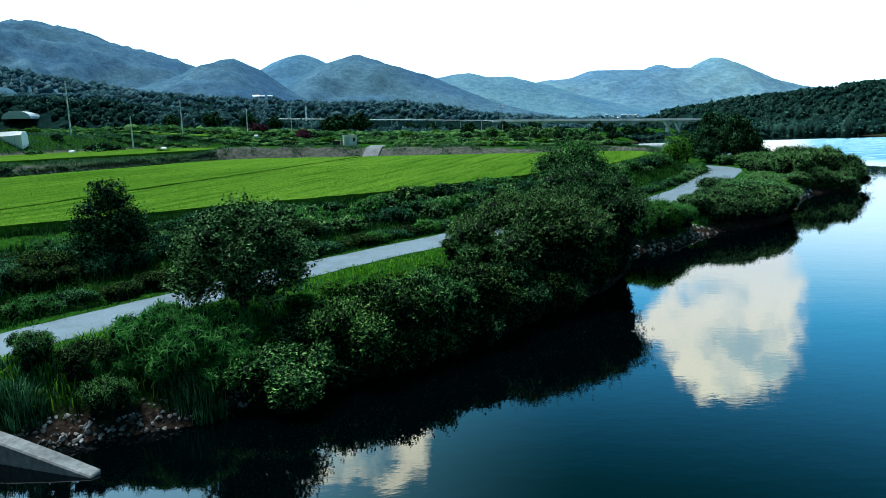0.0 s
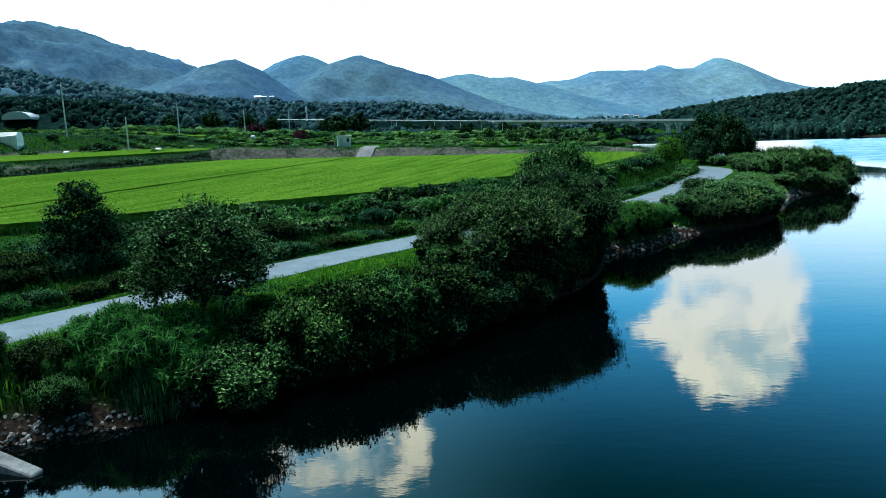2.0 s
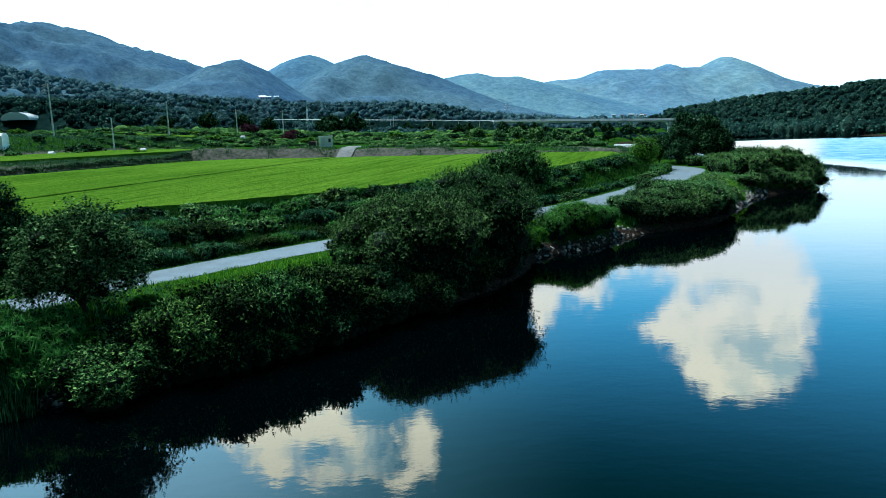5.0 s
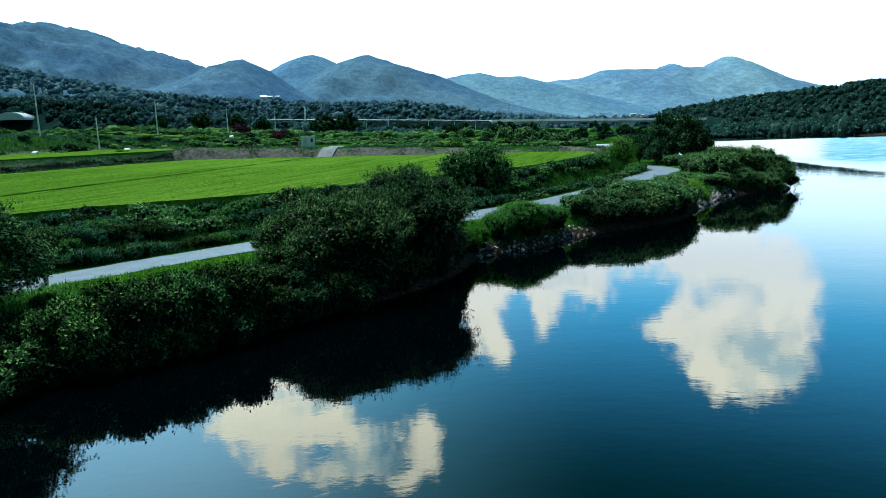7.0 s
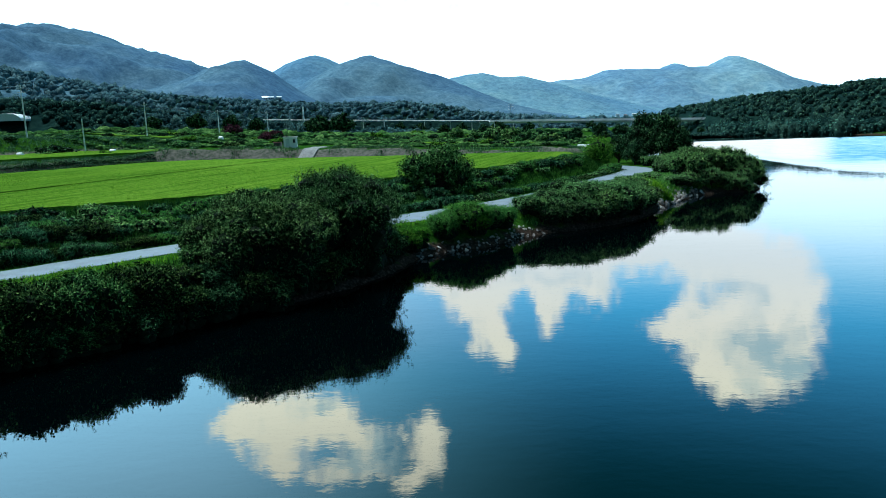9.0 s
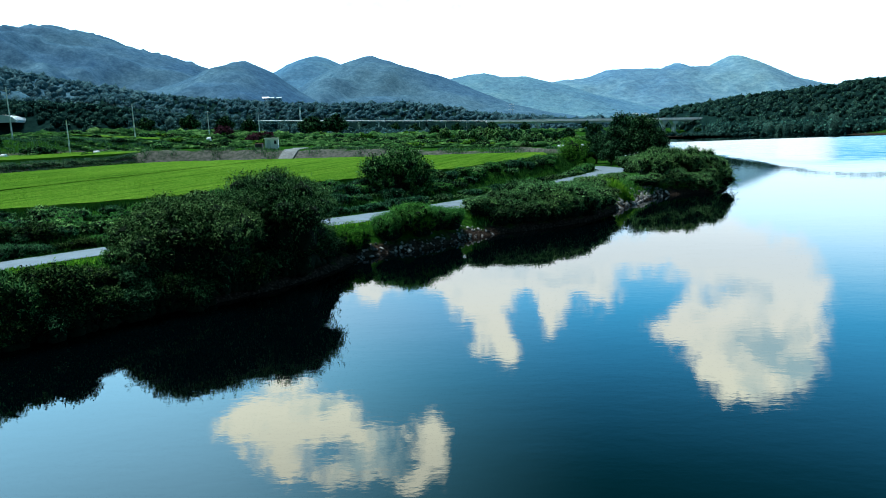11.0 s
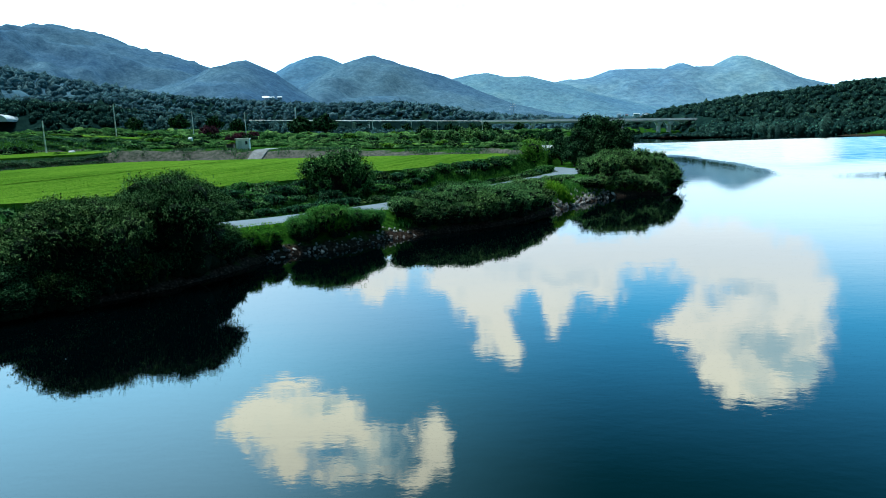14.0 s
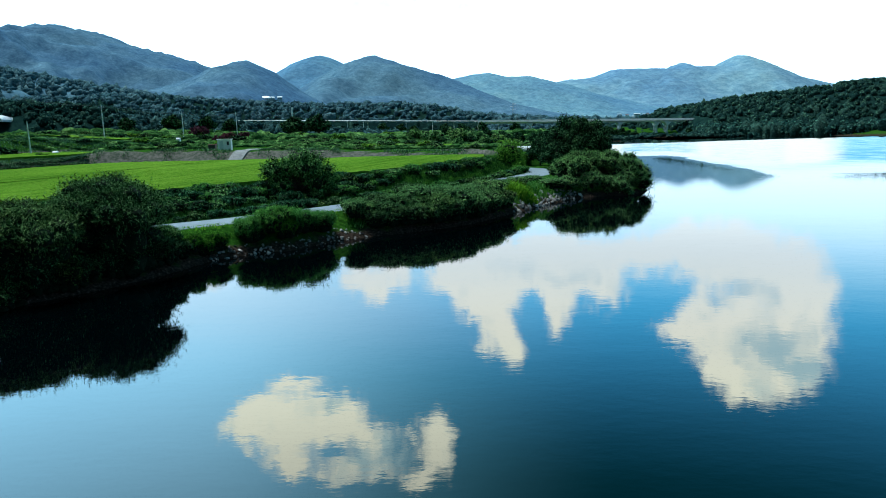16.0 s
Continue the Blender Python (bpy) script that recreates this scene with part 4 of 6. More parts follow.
class Plant:
    """One grown plant, kept as meshes, set out as often as needed."""

    def __init__(self, name, lobes, n, leaf, mat, seed, trunk=0.0, r0=0.08, slim=0.5, inner=0.25, squash=0.85, wood="stem", droop=0.35, twigs=3, sides=5, dense=0.74, spray=0, skirt=False):
        g = np.random.default_rng(seed)
        self.name, self.wood = name, wood
        c, d = cloud_of_leaves(lobes, n, g, inner, squash)
        if skirt:
            few = g.random(len(c)) < 0.16
            c = np.concatenate([c, c[few] * (0.92, 0.92, 0.5)])
            d = np.concatenate([d, d[few]])
        keep = c[:, 2] > -0.1
        if spray:
            self.crown = spray_mesh(name + "_crown", c[keep], d[keep], leaf * 2.4, leaf, spray, mat, g, slim)
        else:
            self.crown = leaf_mesh(name + "_crown", c[keep], d[keep], leaf, mat, g, slim, droop)
        # added dark lumps in the crown, with a skirt below, standing for shade
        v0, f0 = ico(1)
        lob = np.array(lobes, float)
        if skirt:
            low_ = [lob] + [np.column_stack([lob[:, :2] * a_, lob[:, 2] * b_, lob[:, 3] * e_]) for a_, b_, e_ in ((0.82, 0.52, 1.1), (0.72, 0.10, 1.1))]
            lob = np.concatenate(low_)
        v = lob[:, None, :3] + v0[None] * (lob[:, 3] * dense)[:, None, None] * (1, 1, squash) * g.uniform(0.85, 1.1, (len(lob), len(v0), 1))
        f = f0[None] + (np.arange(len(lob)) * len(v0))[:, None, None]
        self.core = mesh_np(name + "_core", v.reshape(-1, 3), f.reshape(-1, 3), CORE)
        bm = stems(lobes, trunk, r0, g, twigs, sides)
        self.stem = bpy.data.meshes.new(name + "_wood")
        bm.to_mesh(self.stem)
        bm.free()
        self.stem.materials.append(BARK)

    def set(self, x, y, label, turn=0.0, s=1.0, sz=None, z=None, category="shrub", group=""):
        zz = ground_at(x, y) if z is None else z
        ob = thing(self.name, Matrix.LocRotScale((x, y, zz), Euler((0, 0, radians(turn))), (s, s, sz or s)), label, category, group)
        put(self.wood, self.stem, ob)
        put("crown", self.crown, ob)
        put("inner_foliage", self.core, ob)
        return ob


rng = np.random.default_rng(11)
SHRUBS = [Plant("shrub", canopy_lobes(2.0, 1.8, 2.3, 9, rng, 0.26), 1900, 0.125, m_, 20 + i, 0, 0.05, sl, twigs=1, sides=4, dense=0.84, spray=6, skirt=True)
          for i, (m_, sl) in enumerate(((SHADELEAF, 0.6), (SHADELEAF, 0.42), (BROAD, 0.5), (DARKLEAF, 0.55), (WEED, 0.4)))]
FARSHRUB = [Plant("bush", dome_lobes(2.0, 1.8, 2.0, 7, rng, 0.12), 1050, 0.33, m_, 40 + i, 0, 0.05, 0.55, twigs=0, sides=3)
            for i, m_ in enumerate((LUSH, DARKLEAF, WILLOW, LIGHTLEAF))]

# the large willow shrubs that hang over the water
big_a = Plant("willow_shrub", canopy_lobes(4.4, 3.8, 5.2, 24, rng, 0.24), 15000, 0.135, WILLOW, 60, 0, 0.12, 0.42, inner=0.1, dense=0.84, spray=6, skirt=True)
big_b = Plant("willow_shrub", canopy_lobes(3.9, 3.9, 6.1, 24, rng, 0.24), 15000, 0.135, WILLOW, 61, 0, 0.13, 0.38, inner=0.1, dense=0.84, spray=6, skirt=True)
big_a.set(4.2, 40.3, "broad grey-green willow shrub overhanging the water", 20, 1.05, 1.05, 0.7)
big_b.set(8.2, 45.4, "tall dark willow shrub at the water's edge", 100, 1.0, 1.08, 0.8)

# the open-crowned tree by the road, and the layered tree by the paddy
tree_lobes = [(-1.7, 0.2, 3.3, 0.95), (-0.9, -0.9, 4.3, 1.0), (0.1, 0.5, 4.9, 1.05), (1.1, -0.3, 4.4, 1.0), (1.9, 0.4, 3.5, 0.95), (0.6, -1.2, 3.3, 0.9),
              (-0.8, 1.2, 3.4, 0.95), (0.9, 1.4, 3.6, 0.9), (-2.1, -0.5, 2.5, 0.65), (2.2, -0.6, 2.7, 0.65), (0.0, -0.2, 3.4, 1.0), (-1.3, 0.7, 4.5, 0.75), (-1.5, -1.0, 2.2, 0.7), (1.3, -1.0, 2.1, 0.7), (-0.3, 1.0, 2.0, 0.75), (0.2, -1.2, 2.3, 0.7), (1.6, 1.0, 2.4, 0.7), (-1.9, 0.8, 2.0, 0.6)]
tree_a = Plant("roadside_tree", tree_lobes, 5200, 0.135, WILLOW, 70, 1.3, 0.13, 0.55, 0.3, 0.85, "trunk", dense=0.55, spray=6)
tree_a.set(-9.4, 28.6, "small open-crowned tree with forked trunk beside the road", 0, 1.05, 0.98, 1.6, "tree")
lay = [(0, 0, 4.6, 0.8), (0.5, 0.3, 3.9, 0.8), (-0.8, 0.1, 3.6, 0.85), (1.1, -0.2, 3.0, 0.85), (-1.2, 0.4, 2.6, 0.8), (0.3, -0.7, 2.7, 0.9), (1.4, 0.3, 2.0, 0.85), (-1.3, -0.4, 1.6, 0.9), (0.2, 0.8, 2.0, 0.9), (0.2, -0.2, 1.2, 1.1)]
tree_b = Plant("paddy_tree", lay, 2400, 0.17, DARKLEAF, 71, 1.0, 0.12, 0.5, 0.25, 0.6, "trunk", dense=0.6, spray=6)
tree_b.set(-20.3, 39.6, "dark layered young tree between road and paddy", 30, 1.05, 1.05, None, "tree")

# shrubs on the bank between road and water; the darkest leaf colours stand in for shade
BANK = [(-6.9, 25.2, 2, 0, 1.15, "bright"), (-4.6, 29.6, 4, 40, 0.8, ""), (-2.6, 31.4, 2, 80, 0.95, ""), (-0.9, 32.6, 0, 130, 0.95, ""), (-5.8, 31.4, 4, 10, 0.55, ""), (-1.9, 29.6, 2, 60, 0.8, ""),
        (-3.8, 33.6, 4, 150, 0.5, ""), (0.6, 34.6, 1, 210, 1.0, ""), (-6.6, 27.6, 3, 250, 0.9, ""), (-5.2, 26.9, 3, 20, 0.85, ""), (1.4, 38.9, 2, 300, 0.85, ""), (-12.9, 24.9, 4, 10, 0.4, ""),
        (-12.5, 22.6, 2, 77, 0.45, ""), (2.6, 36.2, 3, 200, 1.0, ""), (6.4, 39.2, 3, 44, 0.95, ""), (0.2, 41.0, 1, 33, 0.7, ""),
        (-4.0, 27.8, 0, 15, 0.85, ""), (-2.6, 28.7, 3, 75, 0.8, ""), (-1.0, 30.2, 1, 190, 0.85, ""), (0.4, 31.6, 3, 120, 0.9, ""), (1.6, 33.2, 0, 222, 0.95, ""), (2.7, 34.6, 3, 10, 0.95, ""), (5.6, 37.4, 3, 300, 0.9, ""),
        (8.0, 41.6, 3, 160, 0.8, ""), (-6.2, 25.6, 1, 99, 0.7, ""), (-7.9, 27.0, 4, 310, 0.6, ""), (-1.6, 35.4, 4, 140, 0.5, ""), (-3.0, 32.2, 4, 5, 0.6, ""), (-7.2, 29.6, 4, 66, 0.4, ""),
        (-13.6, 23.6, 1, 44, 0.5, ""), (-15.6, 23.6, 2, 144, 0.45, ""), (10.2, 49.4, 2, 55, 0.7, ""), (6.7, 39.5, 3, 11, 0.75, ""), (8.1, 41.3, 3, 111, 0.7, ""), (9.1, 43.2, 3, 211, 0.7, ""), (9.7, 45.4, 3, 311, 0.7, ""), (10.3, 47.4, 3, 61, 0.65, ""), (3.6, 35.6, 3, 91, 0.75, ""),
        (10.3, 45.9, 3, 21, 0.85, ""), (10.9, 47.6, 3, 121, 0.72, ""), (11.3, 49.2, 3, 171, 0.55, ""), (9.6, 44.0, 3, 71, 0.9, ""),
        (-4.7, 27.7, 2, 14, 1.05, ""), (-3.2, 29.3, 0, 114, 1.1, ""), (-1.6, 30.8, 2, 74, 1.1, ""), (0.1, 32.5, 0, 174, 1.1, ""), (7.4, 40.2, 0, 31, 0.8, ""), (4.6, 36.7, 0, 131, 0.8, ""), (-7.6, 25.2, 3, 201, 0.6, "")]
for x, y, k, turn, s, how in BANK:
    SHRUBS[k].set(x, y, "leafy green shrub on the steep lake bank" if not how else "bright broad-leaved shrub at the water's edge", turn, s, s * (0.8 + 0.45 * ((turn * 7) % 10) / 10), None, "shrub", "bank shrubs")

SPIT = [Plant("bush", canopy_lobes(2.0, 1.8, 2.2, 11, rng, 0.26), 1500, 0.16, m_, 140 + i, 0, 0.05, 0.45, twigs=1, sides=4, dense=0.84, spray=5, skirt=True) for i, m_ in enumerate((LUSH, WILLOW))]
for k in range(30):
    t_ = k / 29
    x, y = 24.6 + 12.6 * t_ + 1.2 * math.sin(t_ * 9), 62.6 + 15.2 * t_
    for _ in range(4):
        dd = float(side_dist(np.array([x]), np.array([y]), shore_c)[0])
        x, y = x - (0.77) * (dd * -1 + (1.0 if k % 2 else 2.4)) , y + 0.64 * (-dd + (1.0 if k % 2 else 2.4))
    s = rng.uniform(0.6, 0.95)
    SPIT[k % 2].set(x, y, "rounded green bush leaning to the water on the spit", rng.uniform(0, 360), s, s * rng.uniform(0.8, 1.1), None, "shrub", "spit bushes")
# the spit: shrubs, the round bush, the tree clump at the bend, the bush on the tip
for x, y, k, s, sz in ((25.4, 65.4, 2, 0.9, 1.0), (27.6, 66.4, 0, 1.0, 1.05), (29.8, 67.0, 2, 1.0, 1.1), (31.8, 68.9, 0, 1.05, 1.1), (33.8, 71.0, 2, 1.05, 1.1), (35.2, 74.0, 0, 1.05, 1.0), (23.4, 64.6, 2, 0.7, 0.7), (30.0, 67.8, 0, 1.15, 1.2), (33.0, 71.0, 2, 1.2, 1.25), (31.4, 70.4, 0, 1.45, 1.4), (28.4, 68.6, 2, 1.2, 1.25), (34.2, 73.8, 0, 1.4, 1.35), (27.2, 71.6, 1, 1.0, 1.1), (35.6, 79.2, 2, 1.1, 1.1), (37.2, 84.4, 0, 0.8, 0.8), (39.6, 88.4, 2, 0.8, 0.8),
                        (33.4, 78.2, 2, 1.0, 1.0), (38.6, 87.2, 0, 0.8, 0.6), (44.8, 92.0, 0, 1.1, 0.85), (42.2, 95.4, 2, 0.9, 0.65), (48.2, 97.6, 0, 1.4, 1.2), (47.4, 103.6, 1, 0.9, 0.7), (50.4, 101.8, 1, 1.3, 1.4),
                        (30.5, 75.2, 2, 0.8, 0.9), (24.7, 66.4, 1, 0.9, 0.9)):
    SPIT[k % 2].set(x, y, "rounded green bush on the lake spit", rng.uniform(0, 360), s, sz * rng.uniform(0.8, 1.3) * (0.66 if y > 76 and y < 97 else 0.78 if y < 76 else 1.0), None, "shrub", "spit bushes")
tip = Plant("tip_bush", dome_lobes(4.0, 3.8, 4.9, 18, rng, 0.0, 0.27), 5200, 0.2, LUSH, 80, 0, 0.12, 0.5, dense=0.84, spray=5)
tip.set(56.6, 100.4, "large dark bush leaning over the water at the spit's tip", 0, 1.0, 1.0, 0.1)
tip.set(55.2, 103.4, "large dark bush behind the spit's tip", 80, 0.9, 1.0, 0.4)
tip.set(54.2, 96.6, "lower dark bush at the spit's tip", 200, 0.66, 0.62, -0.1)
for x, y, s, sz_ in ((50.6, 95.6, 0.5, 0.5), (56.2, 99.4, 0.62, 0.7), (57.0, 104.6, 0.62, 0.75), (47.0, 93.8, 0.42, 0.4), (53.2, 100.6, 0.8, 0.85), (55.8, 97.6, 0.45, 0.42)):
    tip.set(x, y, "dark bush crowding the spit's tip above the water", rng.uniform(0, 360), s, sz_, None, "shrub", "tip bushes")
tip.set(50.2, 103.0, "large dark bush on the spit", 130, 0.85, 0.85)
for x, y, s in ((50.4, 117.0, 0.9), (52.6, 122.4, 1.1), (50.6, 127.0, 0.9), (54.4, 112.6, 1.2), (50.2, 110.4, 0.9), (56.6, 127.4, 1.2), (56.4, 119.6, 1.2), (47.2, 107.4, 0.8), (58.0, 132.0, 0.9)):
    SPIT[int(x) % 2].set(x, y, "rounded green bush between the bend and the water", rng.uniform(0, 360), s, s * 0.95, None, "shrub", "spit bushes")
rb = Plant("round_bush", [(0, 0, 2.2, 2.1), (0.8, 0.3, 1.6, 1.5), (-0.8, -0.2, 1.7, 1.5), (0, -0.6, 1.2, 1.6)], 4200, 0.26, LIGHTLEAF, 82, 0, 0.1, 0.55)
rb.set(40.6, 124.3, "clipped-looking round yellow-green bush by the road", 0, 1.15, 1.15)
grove = Plant("grove_tree", dome_lobes(3.6, 3.4, 7.2, 20, rng, 0.05, 0.32), 9500, 0.32, DARKLEAF, 84, 0.8, 0.2, 0.5, 0.25, 0.9, "trunk", dense=0.5)
for x, y, s, sz in ((51.0, 136.0, 1.05, 1.05), (55.5, 134.2, 1.1, 1.32), (59.6, 136.0, 0.95, 0.95), (53.6, 142, 1.2, 1.42), (58.8, 143.5, 1.1, 1.3), (49.0, 131.6, 0.7, 0.6), (61.5, 132.0, 0.6, 0.5), (47.6, 139, 0.9, 0.8)):
    grove.set(x, y, "dark leafy tree of the grove at the road bend", rng.uniform(0, 360), s, sz, None, "tree", "grove at the bend")
mt = Plant("field_tree", dome_lobes(4.2, 3.6, 4.9, 17, rng, 0.14, 0.33), 4200, 0.22, BROAD, 86, 0.7, 0.16, 0.5, 0.25, 0.85, "trunk", dense=0.55, spray=5)
mt.set(13.4, 78.4, "spreading dark tree at the edge of the rice field", 0, 1.05, 1.22, None, "tree")

# the strip between road and paddies
STRIP = []
g = np.random.default_rng(3)
i = 0
rc = curve_pts(ROADLINE, 90)
rd = np.gradient(rc, axis=0)
rd /= np.linalg.norm(rd, axis=1)[:, None]
for k in range(4, 74):
    for off in (3.9, 4.9, 9.6, 11.2, 12.8, 14.4, 16.4):
        if g.random() < 0.14:
            continue
        o = off + g.uniform(-0.7, 0.7)
        x, y = rc[k, 0] - rd[k, 1] * o + g.uniform(-0.6, 0.6), rc[k, 1] + rd[k, 0] * o
        if float(side_dist(np.array([x]), np.array([y]), FIELD_N)[0]) > -1.3 or abs(float(side_dist(np.array([x]), np.array([y]), rc)[0])) < 3.0:
            continue
        STRIP.append((x, y, off))
HEDGE = [Plant("grass_mound", canopy_lobes(1.9, 1.7, 1.8, 10, rng, 0.26), 2600, 0.4, m_, 97 + i_, 0, 0.02, 0.12, 0.3, 0.9, "stalk", 1.2, 0, 3, 0.84, 0, True) for i_, m_ in enumerate((REED, MOUND))]
HEDGE_FAR = [Plant("grass_mound", canopy_lobes(1.9, 1.7, 1.8, 8, rng, 0.28), 1200, 0.5, m_, 99 + i_, 0, 0.02, 0.16, 0.3, 0.9, "stalk", 1.2, 0, 3, 0.84, 0, True) for i_, m_ in enumerate((REED, MOUND))]
for x, y, off in STRIP:
    far = y > 52
    if g.random() < 0.55:
        s = g.uniform(0.5, 0.72) if off < 5 else g.uniform(0.55, 0.95)
        s = min(s, 0.72) if y > 88 else s
        (HEDGE_FAR if far else HEDGE)[int(g.random() < (0.55 if far else 0.2))].set(x, y, "mound of tall arching grass in the overgrown strip", g.uniform(0, 360), s, s * g.uniform(0.8, 1.05), None, "grass", "strip grass mounds")
        continue
    kinds = FARSHRUB if far else SHRUBS
    s = g.uniform(0.42, 0.6) if off < 5 else g.uniform(0.5, 0.9)
    s = min(s, 0.66) if y > 88 else s
    kinds[int(g.choice([0, 1, 2, 0] if not far else [0, 1, 2, 0]))].set(x, y, "dark shrub in the overgrown strip beside the paddy", g.uniform(0, 360), s, s * g.uniform(0.7, 1.0), None, "shrub", "strip shrubs")

# bushes and hedges on the terraces beyond the field
for _ in range(130):
    x, y = g.uniform(-130, 60), 146 + 190 * g.random() ** 1.6
    if side_dist(np.array([x]), np.array([y]), FIELD_F)[0] < 6 or side_dist(np.array([x]), np.array([y]), shore_c)[0] < 8 or (abs(x + 20) < 11 and y < 165):
        continue
    s = g.uniform(0.5, 1.15) * (1 + (y - 146) / 260)
    FARSHRUB[int(g.choice([0, 1, 1, 2, 3]))].set(x, y, "rounded bush among the terraces", g.uniform(0, 360), s, s * g.uniform(0.55, 0.9), None, "shrub", "terrace bushes")
weed_mound = Plant("weed_mound", dome_lobes(1.6, 1.5, 1.3, 8, rng, 0.1), 900, 0.26, SILVER, 48, 0, 0.03, 0.4, twigs=0, sides=3)
bank_line = curve_pts([(-96, 72), (-84, 84), (-66, 103), (-55, 122), (-47, 140)], 62)
for i_, (x, y) in enumerate(bank_line):
    for o in (1.2, 3.0):
        s = g.uniform(0.5, 0.85)
        weed_mound.set(x - 0.8 * o + g.uniform(-0.5, 0.5), y + 0.6 * o + g.uniform(-0.5, 0.5), "grey-green weed mound on the bank between two paddies", g.uniform(0, 360), s, s * g.uniform(0.6, 0.9), None, "weeds", "weed mounds")
pl = Plant("plum_bush", dome_lobes(2.0, 1.8, 2.4, 8, rng, 0.12), 1500, 0.34, PURPLE, 47, 0, 0.05, 0.55)
for x, y, s in ((-72, 262, 2.0), (-47, 224, 1.4), (-57, 270, 1.3), (-43, 205, 1.1)):
    pl.set(x, y, "purple-leaved plum bush on the terrace", g.uniform(0, 360), s)
wood = Plant("wood_tree", dome_lobes(3.6, 3.4, 7.0, 16, rng, 0.16, 0.34), 2400, 0.72, DARKLEAF, 90, 1.0, 0.2, 0.6, 0.2, 0.9, "trunk")
for x, y, s in ((-52, 330, 1.5), (-44, 345, 1.7), (-60, 350, 1.3), (30, 250, 0.9), (38, 242, 0.85), (24, 262, 0.8), (45, 262, 0.9), (52, 280, 0.9), (60, 300, 0.9), (8, 300, 0.8), (72, 345, 1.0), (88, 372, 0.9), (66, 330, 0.8), (100, 430, 1.1),
                (115, 445, 1.2), (124, 470, 1.2), (136, 500, 1.0), (143, 512, 1.15), (150, 522, 0.9), (128, 488, 0.9), (158, 536, 0.7), (212, 520, 0.9), (206, 560, 0.8), (118, 510, 1.0), (104, 480, 1.0), (98, 402, 0.7), (-95, 330, 1.2), (-120, 300, 1.1), (-80, 320, 1.1), (-110, 325, 1.3), (-10, 420, 1.0), (-25, 450, 1.1), (15, 470, 1.1), (40, 500, 1.2), (65, 520, 1.1)):
    wood.set(x, y, "dark leafy tree at the edge of the fields", g.uniform(0, 360), s, None, None, "tree", "valley trees")

lush = Plant("orchard_tree", dome_lobes(3.2, 3.0, 5.6, 14, rng, 0.1, 0.34), 3400, 0.48, LUSH, 91, 0.8, 0.16, 0.55, 0.2, 0.9, "trunk", twigs=0, sides=4)
for x, y, s in ((24, 190, 0.75), (30, 201, 0.8), (36, 206, 0.8), (41, 196, 0.7), (46, 215, 0.8), (50, 226, 0.8), (33, 225, 0.9), (27, 241, 0.85), (54, 240, 0.8), (20, 214, 0.7), (14, 232, 0.8), (42, 236, 0.9), (49, 200, 0.6), (37, 182, 0.5), (30, 176, 0.45)):
    lush.set(x, y, "round green orchard tree on the valley floor", g.uniform(0, 360), s, None, None, "tree", "orchard trees")
FARSHRUB[1].set(-81, 161, "wide dark bush beside the upper paddy", 20, 1.9, 1.3, None, "shrub", "terrace bushes")

# ---- grass, reeds, rice ----
def blades(name, pts, h, width, mat, label, rng, per=9, spread=0.18, lean=0.45, category="grass", centre=None):
    """Tufts of bent blades, joined: two joints and a tip each."""
    n = len(pts) * per
    base = np.repeat(np.asarray(pts, float), per, 0)
    hh = np.repeat(np.broadcast_to(h, (len(pts),)), per) * rng.uniform(0.55, 1.25, n)
    base[:, :2] += rng.normal(0, spread, (n, 2))
    a_ = rng.uniform(0, 2 * math.pi, n)
    if centre is not None:
        a_ = np.arctan2(base[:, 1] - centre[1], base[:, 0] - centre[0]) + rng.normal(0, 0.8, n)
    d = np.stack([np.cos(a_), np.sin(a_), 0 * a_], -1)
    side = np.stack([-d[:, 1], d[:, 0], 0 * a_], -1) * (width * rng.uniform(0.7, 1.3, n))[:, None] * 0.5
    ln = (lean * rng.uniform(0.3, 1.5, n) * hh)[:, None]
    up = np.zeros((n, 3))
    up[:, 2] = hh
    m_ = base + up * 0.6 + d * ln * 0.35
    t_ = base + up * (1 - 0.25 * rng.random((n, 1))) + d * ln
    base = base - (0, 0, 0.05)
    v = np.stack([base - side, base + side, m_ + side * 0.8, m_ - side * 0.8, t_], 1).reshape(-1, 3)
    o = np.arange(n)[:, None] * 5
    f = np.concatenate([o + [0, 1, 2], o + [0, 2, 3], o + [3, 2, 4]])
    return put(name, mesh_np(name, v, f, mat), label=label, category=category, kind="stuff")


def scatter(n, x0, x1, y0, y1, ok, rng):
    x, y = rng.uniform(x0, x1, n), rng.uniform(y0, y1, n)
    keep = ok(x, y)
    x, y = x[keep], y[keep]
    return np.stack([x, y, height(x, y)], -1)


g = np.random.default_rng(9)
ds_, dr_ = lambda x, y: side_dist(x, y, shore_c), lambda x, y: side_dist(x, y, rc)
verge = scatter(26000, -34, 30, 8, 86, lambda x, y: (dr_(x, y) < -1.55) & (dr_(x, y) > -4.2) & (ds_(x, y) > 0.8), g)
blades("verge_grass", verge, (0.10 + 0.07 * np.clip(-dr_(verge[:, 0], verge[:, 1]) - 1.6, 0, 3)) * np.where(verge[:, 1] < 40, 1.7, 1.0), 0.035, GRASS, "lush bright green grass along the road's edge", g, 8)
bank = scatter(30000, -34, 62, 8, 112, lambda x, y: (dr_(x, y) < -3.6) & ((y < 49) | (y > 63)) & (ds_(x, y) > 0.45) & (wave(x, y, 0.5, 4) > -0.45), g)
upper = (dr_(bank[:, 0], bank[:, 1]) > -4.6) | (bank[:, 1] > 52)
